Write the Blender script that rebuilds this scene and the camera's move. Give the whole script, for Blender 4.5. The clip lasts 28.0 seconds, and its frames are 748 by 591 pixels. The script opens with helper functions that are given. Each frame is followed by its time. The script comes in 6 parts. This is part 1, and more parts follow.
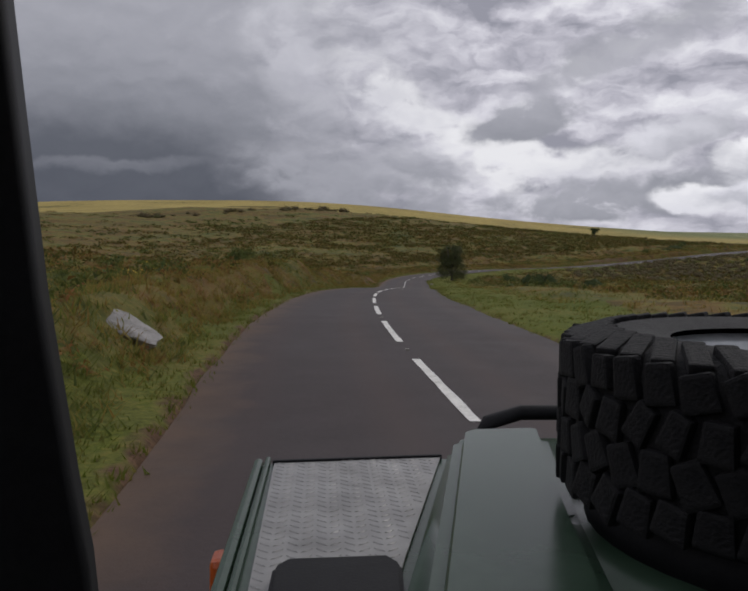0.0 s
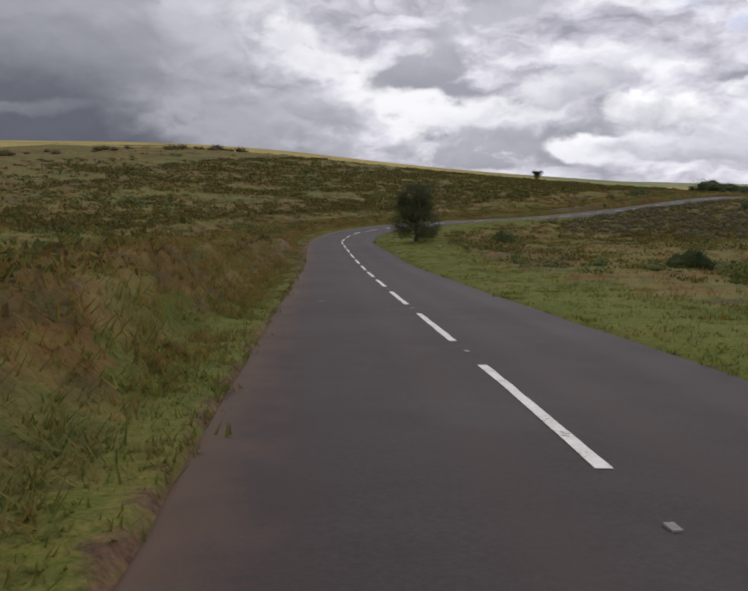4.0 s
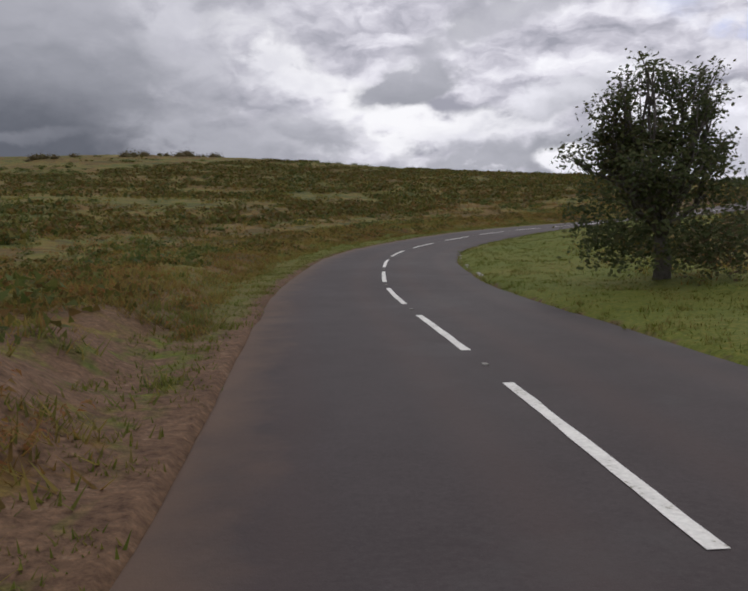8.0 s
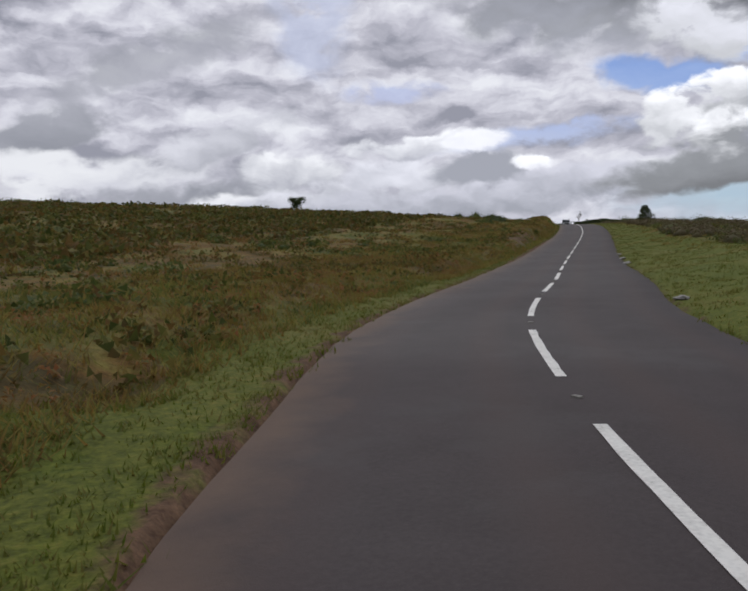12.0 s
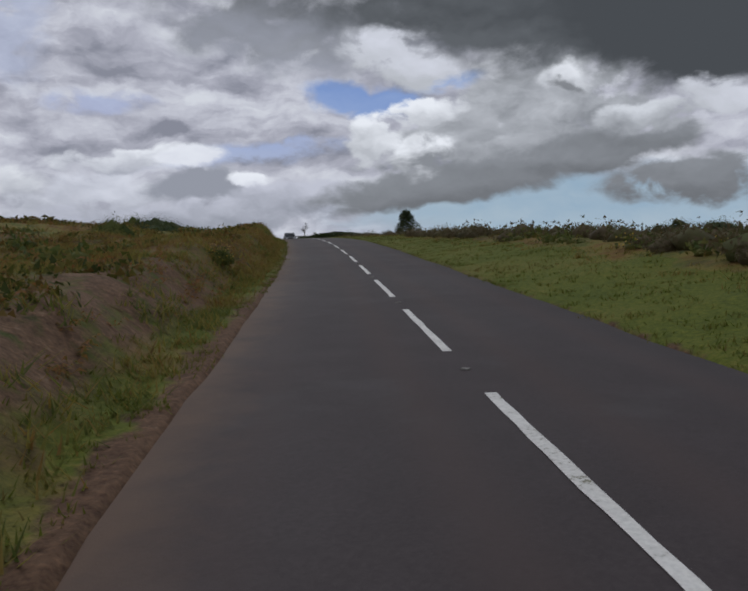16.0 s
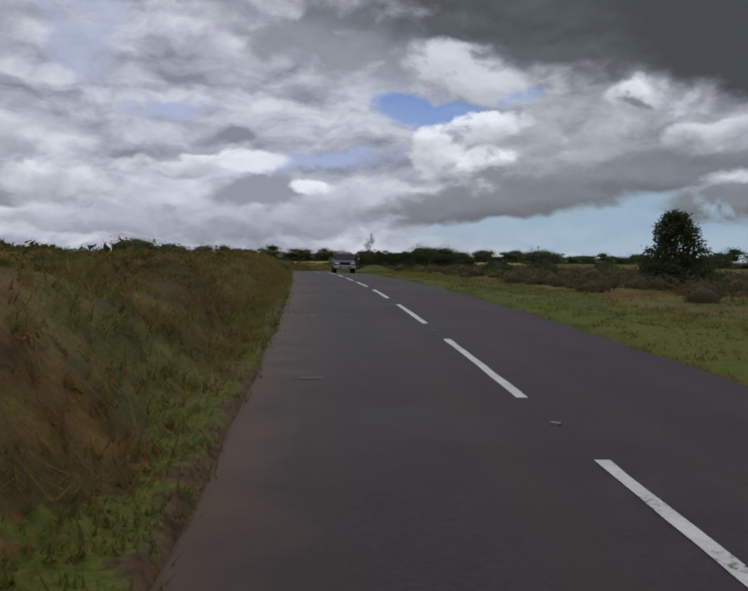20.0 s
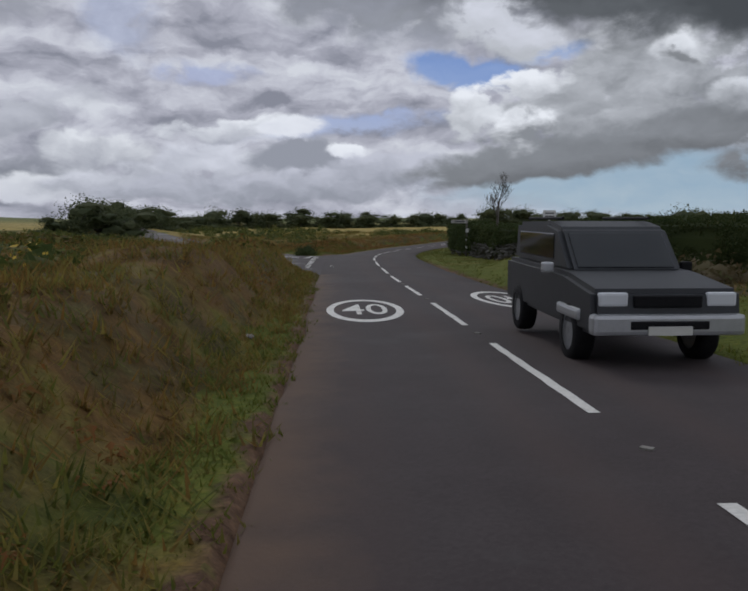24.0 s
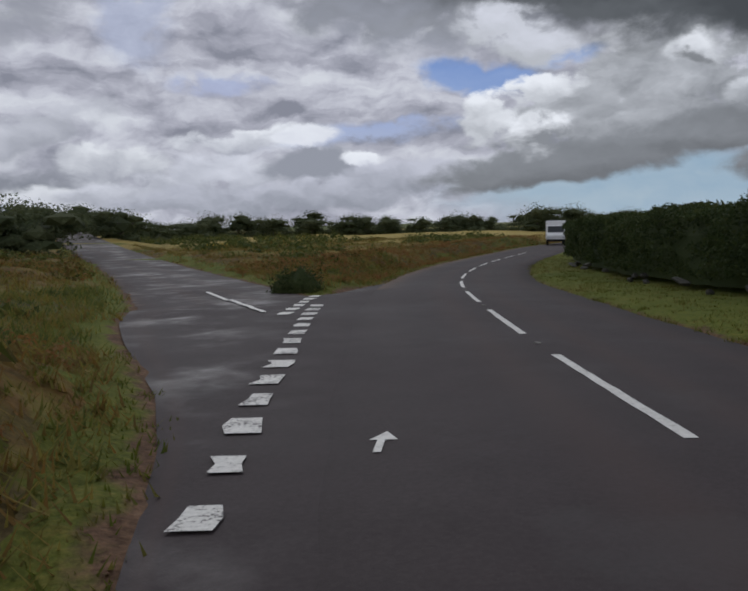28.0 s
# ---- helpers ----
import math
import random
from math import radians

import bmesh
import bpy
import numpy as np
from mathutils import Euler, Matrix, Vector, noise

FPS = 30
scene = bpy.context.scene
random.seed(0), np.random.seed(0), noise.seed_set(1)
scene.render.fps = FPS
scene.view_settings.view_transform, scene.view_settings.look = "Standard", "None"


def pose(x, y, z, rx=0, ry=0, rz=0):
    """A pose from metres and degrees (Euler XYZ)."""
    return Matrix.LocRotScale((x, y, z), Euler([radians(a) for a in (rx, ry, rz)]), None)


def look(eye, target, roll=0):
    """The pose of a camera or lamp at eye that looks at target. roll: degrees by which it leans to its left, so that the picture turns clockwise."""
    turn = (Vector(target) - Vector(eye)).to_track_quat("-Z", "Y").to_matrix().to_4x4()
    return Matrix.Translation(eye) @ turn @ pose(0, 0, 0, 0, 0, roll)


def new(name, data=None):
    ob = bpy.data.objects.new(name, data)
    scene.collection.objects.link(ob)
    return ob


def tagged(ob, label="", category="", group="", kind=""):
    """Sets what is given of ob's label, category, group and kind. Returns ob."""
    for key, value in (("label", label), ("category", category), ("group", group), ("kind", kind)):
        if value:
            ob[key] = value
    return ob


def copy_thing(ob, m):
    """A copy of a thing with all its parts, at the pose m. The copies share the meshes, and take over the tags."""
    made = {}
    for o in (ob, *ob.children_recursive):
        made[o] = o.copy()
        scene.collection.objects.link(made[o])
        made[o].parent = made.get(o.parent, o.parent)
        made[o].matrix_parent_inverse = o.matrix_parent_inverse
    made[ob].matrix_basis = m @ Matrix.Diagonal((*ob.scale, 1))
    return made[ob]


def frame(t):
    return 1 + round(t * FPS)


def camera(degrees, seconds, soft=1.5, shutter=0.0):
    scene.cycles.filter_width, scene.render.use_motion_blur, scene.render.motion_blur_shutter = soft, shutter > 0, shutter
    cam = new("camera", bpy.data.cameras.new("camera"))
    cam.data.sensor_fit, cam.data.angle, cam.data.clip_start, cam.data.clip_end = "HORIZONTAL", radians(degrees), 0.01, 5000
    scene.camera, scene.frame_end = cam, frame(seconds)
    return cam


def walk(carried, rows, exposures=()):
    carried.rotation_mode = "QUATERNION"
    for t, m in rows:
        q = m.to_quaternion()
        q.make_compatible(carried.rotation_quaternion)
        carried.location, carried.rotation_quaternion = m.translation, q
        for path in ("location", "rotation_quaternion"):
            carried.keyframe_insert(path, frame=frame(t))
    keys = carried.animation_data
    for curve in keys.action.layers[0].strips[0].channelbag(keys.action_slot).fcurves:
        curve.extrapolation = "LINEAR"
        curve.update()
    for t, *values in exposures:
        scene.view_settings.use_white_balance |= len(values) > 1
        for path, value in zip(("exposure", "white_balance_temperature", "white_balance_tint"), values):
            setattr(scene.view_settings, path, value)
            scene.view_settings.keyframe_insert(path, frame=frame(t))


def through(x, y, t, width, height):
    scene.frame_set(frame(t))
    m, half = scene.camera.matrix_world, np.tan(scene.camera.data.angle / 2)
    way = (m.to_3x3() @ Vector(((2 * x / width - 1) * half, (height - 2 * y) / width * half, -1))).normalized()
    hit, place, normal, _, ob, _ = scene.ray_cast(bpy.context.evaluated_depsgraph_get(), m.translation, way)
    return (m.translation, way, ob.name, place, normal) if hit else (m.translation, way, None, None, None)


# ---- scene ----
cam = camera(52.6, 28.0, soft=2.0)
# seconds, x, y, z, yaw, pitch, roll
PATH = [
    (0.0, 0.00, 0.00, 0.00, -3.82, -5.64, 1.02), (0.5, -0.04, 5.51, -0.24, -2.91, -5.64, 0.60),
    (1.0, -0.15, 10.41, -0.40, -2.36, -5.70, -0.07), (1.5, -0.25, 14.81, -0.53, -2.85, -6.58, -0.44),
    (2.0, -0.26, 18.99, -0.70, -4.54, -8.18, 0.05), (2.5, -0.13, 23.31, -0.93, -6.61, -8.44, 0.87),
    (3.0, 0.20, 28.05, -1.25, -9.00, -8.75, 1.48), (3.5, 0.76, 33.23, -1.62, -10.70, -9.01, 1.53),
    (4.0, 1.46, 38.71, -2.02, -11.32, -9.36, 1.29), (4.5, 2.18, 44.34, -2.45, -10.84, -9.60, 1.02),
    (5.0, 2.88, 50.02, -2.91, -10.98, -9.73, 0.81), (5.5, 3.62, 55.68, -3.40, -11.41, -9.75, 0.68),
    (6.0, 4.36, 61.28, -3.92, -11.26, -9.67, 0.53), (6.5, 5.06, 66.81, -4.41, -10.79, -9.06, 0.40),
    (7.0, 5.72, 72.28, -4.85, -10.63, -9.18, 0.23), (7.5, 6.38, 77.73, -5.23, -11.02, -8.20, -0.15),
    (8.0, 7.10, 83.17, -5.53, -11.65, -8.12, -0.75), (8.5, 7.87, 88.61, -5.79, -12.00, -7.49, -1.73),
    (9.0, 8.66, 94.07, -6.05, -12.29, -7.18, -2.58), (9.5, 9.50, 99.49, -6.34, -13.06, -7.25, -3.19),
    (10.0, 10.40, 104.73, -6.59, -14.22, -6.70, -3.12), (10.5, 11.47, 109.70, -6.77, -18.10, -6.44, -2.44),
    (11.0, 12.85, 114.33, -6.88, -23.03, -5.95, -1.85), (11.5, 14.67, 118.66, -6.96, -30.34, -5.41, -1.01),
    (12.0, 17.07, 122.82, -7.01, -37.13, -4.87, -1.15), (12.5, 20.17, 126.96, -7.02, -43.91, -3.77, -0.94),
    (13.0, 24.02, 131.06, -6.99, -49.94, -3.79, -0.58), (13.5, 28.54, 135.03, -6.99, -54.84, -4.98, -0.40),
    (14.0, 33.58, 138.91, -7.05, -57.21, -5.46, -0.44), (14.5, 38.92, 142.87, -7.13, -57.17, -5.42, -0.66),
    (15.0, 44.47, 146.99, -7.17, -57.33, -5.05, -1.01), (15.5, 50.24, 151.16, -7.13, -58.51, -4.55, -1.33),
    (16.0, 56.20, 155.40, -7.03, -58.15, -4.10, -1.39), (16.5, 62.21, 159.77, -6.86, -57.42, -3.18, -0.66),
    (17.0, 68.22, 164.24, -6.66, -56.96, -2.45, 0.44), (17.5, 74.19, 168.72, -6.44, -56.87, -2.89, 0.56),
    (18.0, 80.03, 173.15, -6.20, -56.44, -2.66, 0.19), (18.5, 85.65, 177.50, -5.94, -55.73, -2.21, 0.45),
    (19.0, 91.03, 181.77, -5.69, -54.94, -2.32, 0.93), (19.5, 96.18, 185.97, -5.49, -54.37, -2.80, 1.27),
    (20.0, 101.15, 190.09, -5.33, -53.91, -3.27, 0.77), (20.5, 106.05, 194.22, -5.21, -53.44, -4.13, 0.36),
    (21.0, 110.98, 198.46, -5.12, -52.82, -3.48, 0.44), (21.5, 115.99, 202.84, -5.06, -52.53, -4.20, 0.18),
    (22.0, 121.07, 207.35, -5.05, -51.89, -4.11, 0.53), (22.5, 126.14, 211.94, -5.08, -51.43, -4.57, 0.78),
    (23.0, 131.08, 216.49, -5.15, -50.98, -5.10, 0.66), (23.5, 135.83, 220.92, -5.22, -50.68, -5.64, 0.36),
    (24.0, 140.35, 225.14, -5.32, -51.04, -6.03, 0.02), (24.5, 144.61, 229.05, -5.44, -51.42, -6.10, -0.26),
    (25.0, 148.53, 232.63, -5.58, -51.46, -5.69, -0.39), (25.5, 152.05, 235.83, -5.75, -51.42, -6.30, -0.45),
    (26.0, 155.11, 238.63, -5.90, -51.34, -6.08, -0.58), (26.5, 157.69, 241.00, -6.01, -51.23, -6.04, -0.86),
    (27.0, 159.81, 242.96, -6.06, -50.79, -6.10, -0.86), (27.5, 161.52, 244.57, -6.08, -50.37, -5.72, -0.95),
    (28.0, 162.78, 245.78, -6.08, -49.78, -5.48, -1.04),
]
walk(cam, [(t, pose(x, y, z, 90 + p, 0, w) @ pose(0, 0, 0, 0, 0, a)) for t, x, y, z, w, p, a in PATH],
     exposures=((0, -0.24, 6400, 10), (2, -0.16, 6450, 10), (3.2, 0.0, 6450, 10), (11.2, 0.0, 6400, 10), (12.8, -0.42, 6150, 8), (15, -0.52, 6100, 8), (28, -0.52, 6100, 8)))

# ---- sky and sun: broken grey cloud, brighter overhead, thin blue gaps low down ----
def node(nt, kind, at=(0, 0), **sets):
    n = nt.nodes.new(kind)
    n.location = at
    for k, v in sets.items():
        n.inputs[k.replace("_", " ")].default_value = v
    return n


def math_node(nt, op, a, b=None, c=None, clamp=False):
    n = nt.nodes.new("ShaderNodeMath")
    n.operation, n.use_clamp = op, clamp
    for i, v in enumerate((a, b, c)):
        if v is None:
            continue
        if isinstance(v, (int, float)):
            n.inputs[i].default_value = v
        else:
            nt.links.new(v, n.inputs[i])
    return n.outputs[0]


def ramp(nt, fac, stops, smooth=False):
    n = nt.nodes.new("ShaderNodeValToRGB")
    n.color_ramp.interpolation = "EASE" if smooth else "LINEAR"
    el = n.color_ramp.elements
    while len(el) < len(stops):
        el.new(0.5)
    for e, (p, c) in zip(el, stops):
        e.position = p
        e.color = (*c, 1) if len(c) == 3 else c
    nt.links.new(fac, n.inputs[0])
    return n.outputs[0]


def mixed(nt, fac, a, b, blend="MIX"):
    n = nt.nodes.new("ShaderNodeMix")
    n.data_type, n.blend_type = "RGBA", blend
    for sock, v in ((n.inputs[0], fac), (n.inputs[6], a), (n.inputs[7], b)):
        if isinstance(v, (int, float)):
            sock.default_value = v
        elif isinstance(v, tuple):
            sock.default_value = (*v, 1)
        else:
            nt.links.new(v, sock)
    return n.outputs[2]


def towards(az, el):
    a, e = radians(az), radians(el)
    return (-math.sin(a) * math.cos(e), math.cos(a) * math.cos(e), math.sin(e))


SUN_AZ, SUN_EL = -35.0, 38.0
world = bpy.data.worlds.new("sky")
scene.world = world
world.use_nodes = True
wt = world.node_tree
wt.nodes.clear()
coord = node(wt, "ShaderNodeTexCoord")
sep = node(wt, "ShaderNodeSeparateXYZ")
wt.links.new(coord.outputs["Generated"], sep.inputs[0])
up = math_node(wt, "MAXIMUM", sep.outputs[2], 0.0)
# bearing (to the right of north) and height over the horizon, in degrees
bearing = math_node(wt, "MULTIPLY", math_node(wt, "ARCTAN2", sep.outputs[0], sep.outputs[1]), 57.29578)
height = math_node(wt, "MULTIPLY", math_node(wt, "ARCSINE", sep.outputs[2]), 57.29578)
dome = node(wt, "ShaderNodeCombineXYZ")
wt.links.new(bearing, dome.inputs[0])
wt.links.new(height, dome.inputs[1])


def shifted(src, shift=(0, 0, 0), stretch=(1, 1, 1)):
    m = node(wt, "ShaderNodeMapping")
    m.inputs["Location"].default_value = shift
    m.inputs["Scale"].default_value = stretch
    wt.links.new(src, m.inputs[0])
    return m.outputs[0]


def cloud_noise(src, scale, detail, rough, warp=0.0):
    n = node(wt, "ShaderNodeTexNoise", Scale=scale, Detail=detail, Roughness=rough, Distortion=warp)
    wt.links.new(src, n.inputs["Vector"])
    return n


def drifted(src, noise_colour, amount):
    """Move the points of the dome by a noise, so that cloud edges curl."""
    v = node(wt, "ShaderNodeVectorMath")
    v.operation = "SUBTRACT"
    v.inputs[1].default_value = (0.5, 0.5, 0.5)
    wt.links.new(noise_colour, v.inputs[0])
    w = node(wt, "ShaderNodeVectorMath")
    w.operation = "MULTIPLY_ADD"
    w.inputs[1].default_value = amount
    wt.links.new(v.outputs[0], w.inputs[0])
    wt.links.new(src, w.inputs[2])
    return w.outputs[0]


wide_n = cloud_noise(shifted(dome.outputs[0], (40, 7, 0), (1, 1.7, 1)), 0.11, 3.0, 0.5)
curl_n = cloud_noise(shifted(dome.outputs[0], (11, 3, 0), (1, 1.5, 1)), 0.42, 4.0, 0.55)
curled = drifted(drifted(dome.outputs[0], wide_n.outputs["Color"], (4.6, 2.4, 0)), curl_n.outputs["Color"], (2.0, 1.5, 0))
edge_n = cloud_noise(shifted(dome.outputs[0], (3, 9, 0), (1, 1.5, 1)), 0.30, 8.0, 0.56, 0.3).outputs["Fac"]
body = cloud_noise(shifted(curled, (5, 1, 0), (0.8, 1.5, 1)), 0.24, 7.0, 0.52).outputs["Fac"]
body_lit = cloud_noise(shifted(curled, (5.0, 2.2, 0), (0.8, 1.5, 1)), 0.24, 4.0, 0.52).outputs["Fac"]
relief = math_node(wt, "SUBTRACT", body, body_lit)
streak = cloud_noise(shifted(curled, (2, 5, 0), (0.45, 1.9, 1)), 0.22, 6.0, 0.55, 0.4).outputs["Fac"]


def tone(r, g, b):
    return tuple((q / 255) ** 2.2 for q in (r, g, b))


def cloud(sky, h, e, wide, high, top, low, rag=0.7, soft=0.14, turn=0.0, most=1.0, swell=2.0):
    """Lay one cloud (or gap) over the sky at bearing h and height e: lit above, shaded below, with a ragged edge."""
    m = node(wt, "ShaderNodeMapping")
    m.vector_type = "TEXTURE"
    m.inputs["Location"].default_value = (h, e, 0)
    m.inputs["Rotation"].default_value = (0, 0, radians(turn))
    m.inputs["Scale"].default_value = (wide / 0.7, high / 0.7, 1)
    wt.links.new(curled, m.inputs[0])
    g = node(wt, "ShaderNodeTexGradient")
    g.gradient_type = "SPHERICAL"
    wt.links.new(m.outputs[0], g.inputs[0])
    curl = rag * (2.6 if rag > 0.55 else 1.5)
    f = math_node(wt, "MULTIPLY", g.outputs["Fac"], math_node(wt, "MULTIPLY_ADD", edge_n, 2 * curl, 1 - curl))
    gain = 1 + 0.25 * min(max((h - 22) / 20, 0), 1)      # thinner cloud towards the east lets more light through
    top, low = tuple(gain * q for q in top), tuple(gain * q for q in low)
    r = node(wt, "ShaderNodeMapRange")
    r.interpolation_type = "SMOOTHSTEP"
    r.inputs["From Min"].default_value = max(0.3 - soft, 0.02)
    r.inputs["From Max"].default_value = 0.3 + soft
    r.inputs["To Max"].default_value = most
    wt.links.new(f, r.inputs["Value"])
    y = node(wt, "ShaderNodeSeparateXYZ")
    wt.links.new(m.outputs[0], y.inputs[0])
    lit = math_node(wt, "ADD", math_node(wt, "MULTIPLY_ADD", y.outputs[1], 0.65, 0.5), math_node(wt, "MULTIPLY", relief, swell), clamp=True)
    return mixed(wt, r.outputs[0], sky, mixed(wt, lit, low, top))


nish = node(wt, "ShaderNodeTexSky")
nish.sky_type, nish.sun_disc = "NISHITA", False
nish.sun_elevation, nish.sun_rotation = radians(SUN_EL), radians(-SUN_AZ)
clear = mixed(wt, 1.0, nish.outputs[0], (0.055, 0.066, 0.084), "MULTIPLY")
# an even sheet of thin streaked cloud, paler to one hand, under which the heavier clouds are laid
sheet_f = math_node(wt, "ADD", math_node(wt, "MULTIPLY", streak, 0.75), math_node(wt, "ADD", math_node(wt, "MULTIPLY", relief, 0.8), math_node(wt, "MULTIPLY", body, 0.25)))
sky = ramp(wt, sheet_f, [(0.30, tone(160, 160, 172)), (0.46, tone(200, 198, 209)), (0.58, tone(228, 226, 235)), (0.72, tone(250, 249, 254))])
WHITE, PALE, LIGHT = tone(250, 249, 252), tone(226, 225, 233), tone(205, 204, 214)
MIDDLE, GREY, DULL, DARK, SLATE = tone(182, 182, 191), tone(158, 159, 168), tone(134, 136, 145), tone(106, 109, 118), tone(86, 89, 99)
# clear gaps
sky = cloud(sky, 74.0, 2.2, 17.0, 2.8, tone(158, 180, 198), tone(178, 193, 204), 0.35, 0.24)
sky = cloud(sky, 57.6, 10.4, 4.4, 1.25, tone(132, 156, 206), tone(152, 172, 214), 0.7, 0.25, -4)
sky = cloud(sky, 64.0, 12.0, 2.4, 0.6, tone(150, 172, 216), tone(170, 186, 222), 0.9, 0.3, 10)
sky = cloud(sky, 49.0, 6.4, 6.5, 0.9, tone(172, 186, 224), tone(184, 194, 224), 0.9, 0.35, 4, 0.8)
sky = cloud(sky, 38.5, 10.2, 3.2, 0.7, tone(170, 180, 216), tone(184, 190, 220), 0.9, 0.35, 4, 0.7)
sky = cloud(sky, 33.0, 14.5, 3.0, 3.5, tone(186, 194, 222), tone(192, 198, 222), 0.9, 0.35, 30, 0.6)
# the dark bank over the hill
sky = cloud(sky, -20.0, 12.0, 24.0, 13.0, MIDDLE, GREY, 0.4, 0.34, -4, 1.0, 1.2)
sky = cloud(sky, -2.6, 11.0, 2.4, 4.6, PALE, LIGHT, 0.8, 0.36, 24, 0.6)
sky = cloud(sky, -17.0, 6.6, 17.0, 5.0, GREY, DULL, 0.5, 0.30, -4, 1.0, 1.6)
sky = cloud(sky, -22.0, 2.0, 25.0, 5.2, DARK, SLATE, 0.22, 0.30, -2, 1.0, 0.8)
sky = cloud(sky, -14.5, 3.6, 6.0, 0.5, GREY, DULL, 0.5, 0.34, 2, 0.4)
sky = cloud(sky, 2.0, 2.6, 8.5, 2.6, MIDDLE, GREY, 0.7, 0.30, -10, 0.9, 1.6)
sky = cloud(sky, 7.5, 4.4, 3.6, 1.4, MIDDLE, GREY, 0.9, 0.28, -14, 0.8)
# bright heads beside it
sky = cloud(sky, 6.5, 8.0, 6.0, 1.8, WHITE, PALE, 0.9, 0.40, -30, 0.85)
sky = cloud(sky, 12.8, 5.2, 4.0, 2.0, WHITE, WHITE, 0.9, 0.3, -35)
sky = cloud(sky, 15.0, 7.6, 4.0, 1.3, MIDDLE, GREY, 0.8, 0.24, 16)
sky = cloud(sky, 19.5, 4.4, 5.6, 1.3, WHITE, PALE, 0.8, 0.3, 6)
sky = cloud(sky, 25.5, 6.5, 6.0, 1.1, PALE, MIDDLE, 0.9, 0.3, 18)
sky = cloud(sky, 20.0, 2.0, 8.0, 1.3, MIDDLE, GREY, 0.7, 0.24, 4)
sky = cloud(sky, 29.0, 3.8, 5.5, 1.2, GREY, DULL, 0.7, 0.28, 8, 0.8)
sky = cloud(sky, 26.5, 2.2, 2.6, 0.9, WHITE, PALE, 0.8, 0.2)
sky = cloud(sky, 22.0, 12.5, 8.0, 1.4, GREY, MIDDLE, 0.8, 0.34, 20, 0.7)
# heaped clouds low over the fields
sky = cloud(sky, 31.0, 4.4, 4.2, 1.4, WHITE, MIDDLE, 0.7, 0.16)
sky = cloud(sky, 33.5, 2.4, 6.5, 1.1, PALE, GREY, 0.7, 0.2)
sky = cloud(sky, 39.5, 4.0, 3.4, 1.5, PALE, MIDDLE, 0.7, 0.16)
sky = cloud(sky, 41.0, 6.4, 5.6, 0.8, WHITE, MIDDLE, 0.8, 0.2, 3)
sky = cloud(sky, 46.0, 4.1, 3.6, 1.4, GREY, GREY, 0.8, 0.24)
sky = cloud(sky, 45.0, 6.3, 2.4, 0.8, WHITE, PALE, 0.8, 0.2)
sky = cloud(sky, 49.5, 4.5, 1.8, 0.5, WHITE, PALE, 0.6, 0.2)
sky = cloud(sky, 44.0, 2.0, 12.0, 1.1, LIGHT, GREY, 0.8, 0.2)
sky = cloud(sky, 54.0, 3.2, 5.0, 1.4, LIGHT, GREY, 0.8, 0.18)
# the large heap: shaded base, lit heads
BASE, ROOF, ROOF_LOW = tone(120, 121, 124), tone(80, 82, 85), tone(102, 104, 107)
HEAP, HEAP_LOW = tone(196, 196, 200), tone(146, 147, 151)
sky = cloud(sky, 68.0, 8.2, 10.0, 3.8, HEAP, HEAP_LOW, 0.7, 0.12, 12, 1.0, 3.2)
sky = cloud(sky, 65.0, 4.3, 10.5, 1.5, HEAP_LOW, BASE, 0.55, 0.14, 7, 1.0, 1.6)
sky = cloud(sky, 75.5, 6.2, 6.0, 1.5, HEAP_LOW, BASE, 0.6, 0.18, 8)
sky = cloud(sky, 58.0, 7.6, 2.0, 1.9, WHITE, HEAP, 0.8, 0.12)
sky = cloud(sky, 62.0, 6.5, 2.4, 1.6, WHITE, HEAP_LOW, 0.8, 0.14, 0, 1.0, 3.0)
sky = cloud(sky, 61.6, 9.6, 3.2, 1.0, WHITE, HEAP, 0.9, 0.16, 14)
sky = cloud(sky, 66.0, 8.4, 1.8, 1.3, HEAP, HEAP_LOW, 0.8, 0.18)
sky = cloud(sky, 78.0, 8.2, 4.0, 1.0, tone(222, 222, 226), HEAP_LOW, 0.8, 0.16, 4)
sky = cloud(sky, 81.0, 3.8, 5.0, 1.7, HEAP_LOW, BASE, 0.7, 0.18)
# the dark roof overhead
sky = cloud(sky, 52.0, 15.0, 8.5, 2.6, tone(128, 129, 134), GREY, 0.7, 0.30, -6, 0.9)
sky = cloud(sky, 73.0, 17.4, 22.0, 5.6, ROOF, ROOF_LOW, 0.5, 0.20, -5)
sky = cloud(sky, 60.5, 13.4, 4.4, 1.7, PALE, HEAP, 0.8, 0.20, -14)
sky = cloud(sky, 80.0, 14.4, 11.0, 4.0, ROOF, ROOF, 0.5, 0.18, -20)
sky = cloud(sky, 72.4, 10.9, 1.7, 1.0, WHITE, HEAP, 0.9, 0.28, -10, 0.9)
sky = cloud(sky, 72.4, 10.5, 1.1, 0.45, BASE, BASE, 0.9, 0.3, -24, 0.8)
sky = cloud(sky, 82.5, 9.2, 2.2, 1.2, PALE, HEAP, 0.8, 0.2, -10)
over = ramp(wt, up, [(0.36, (0, 0, 0)), (0.66, (1, 1, 1))], True)
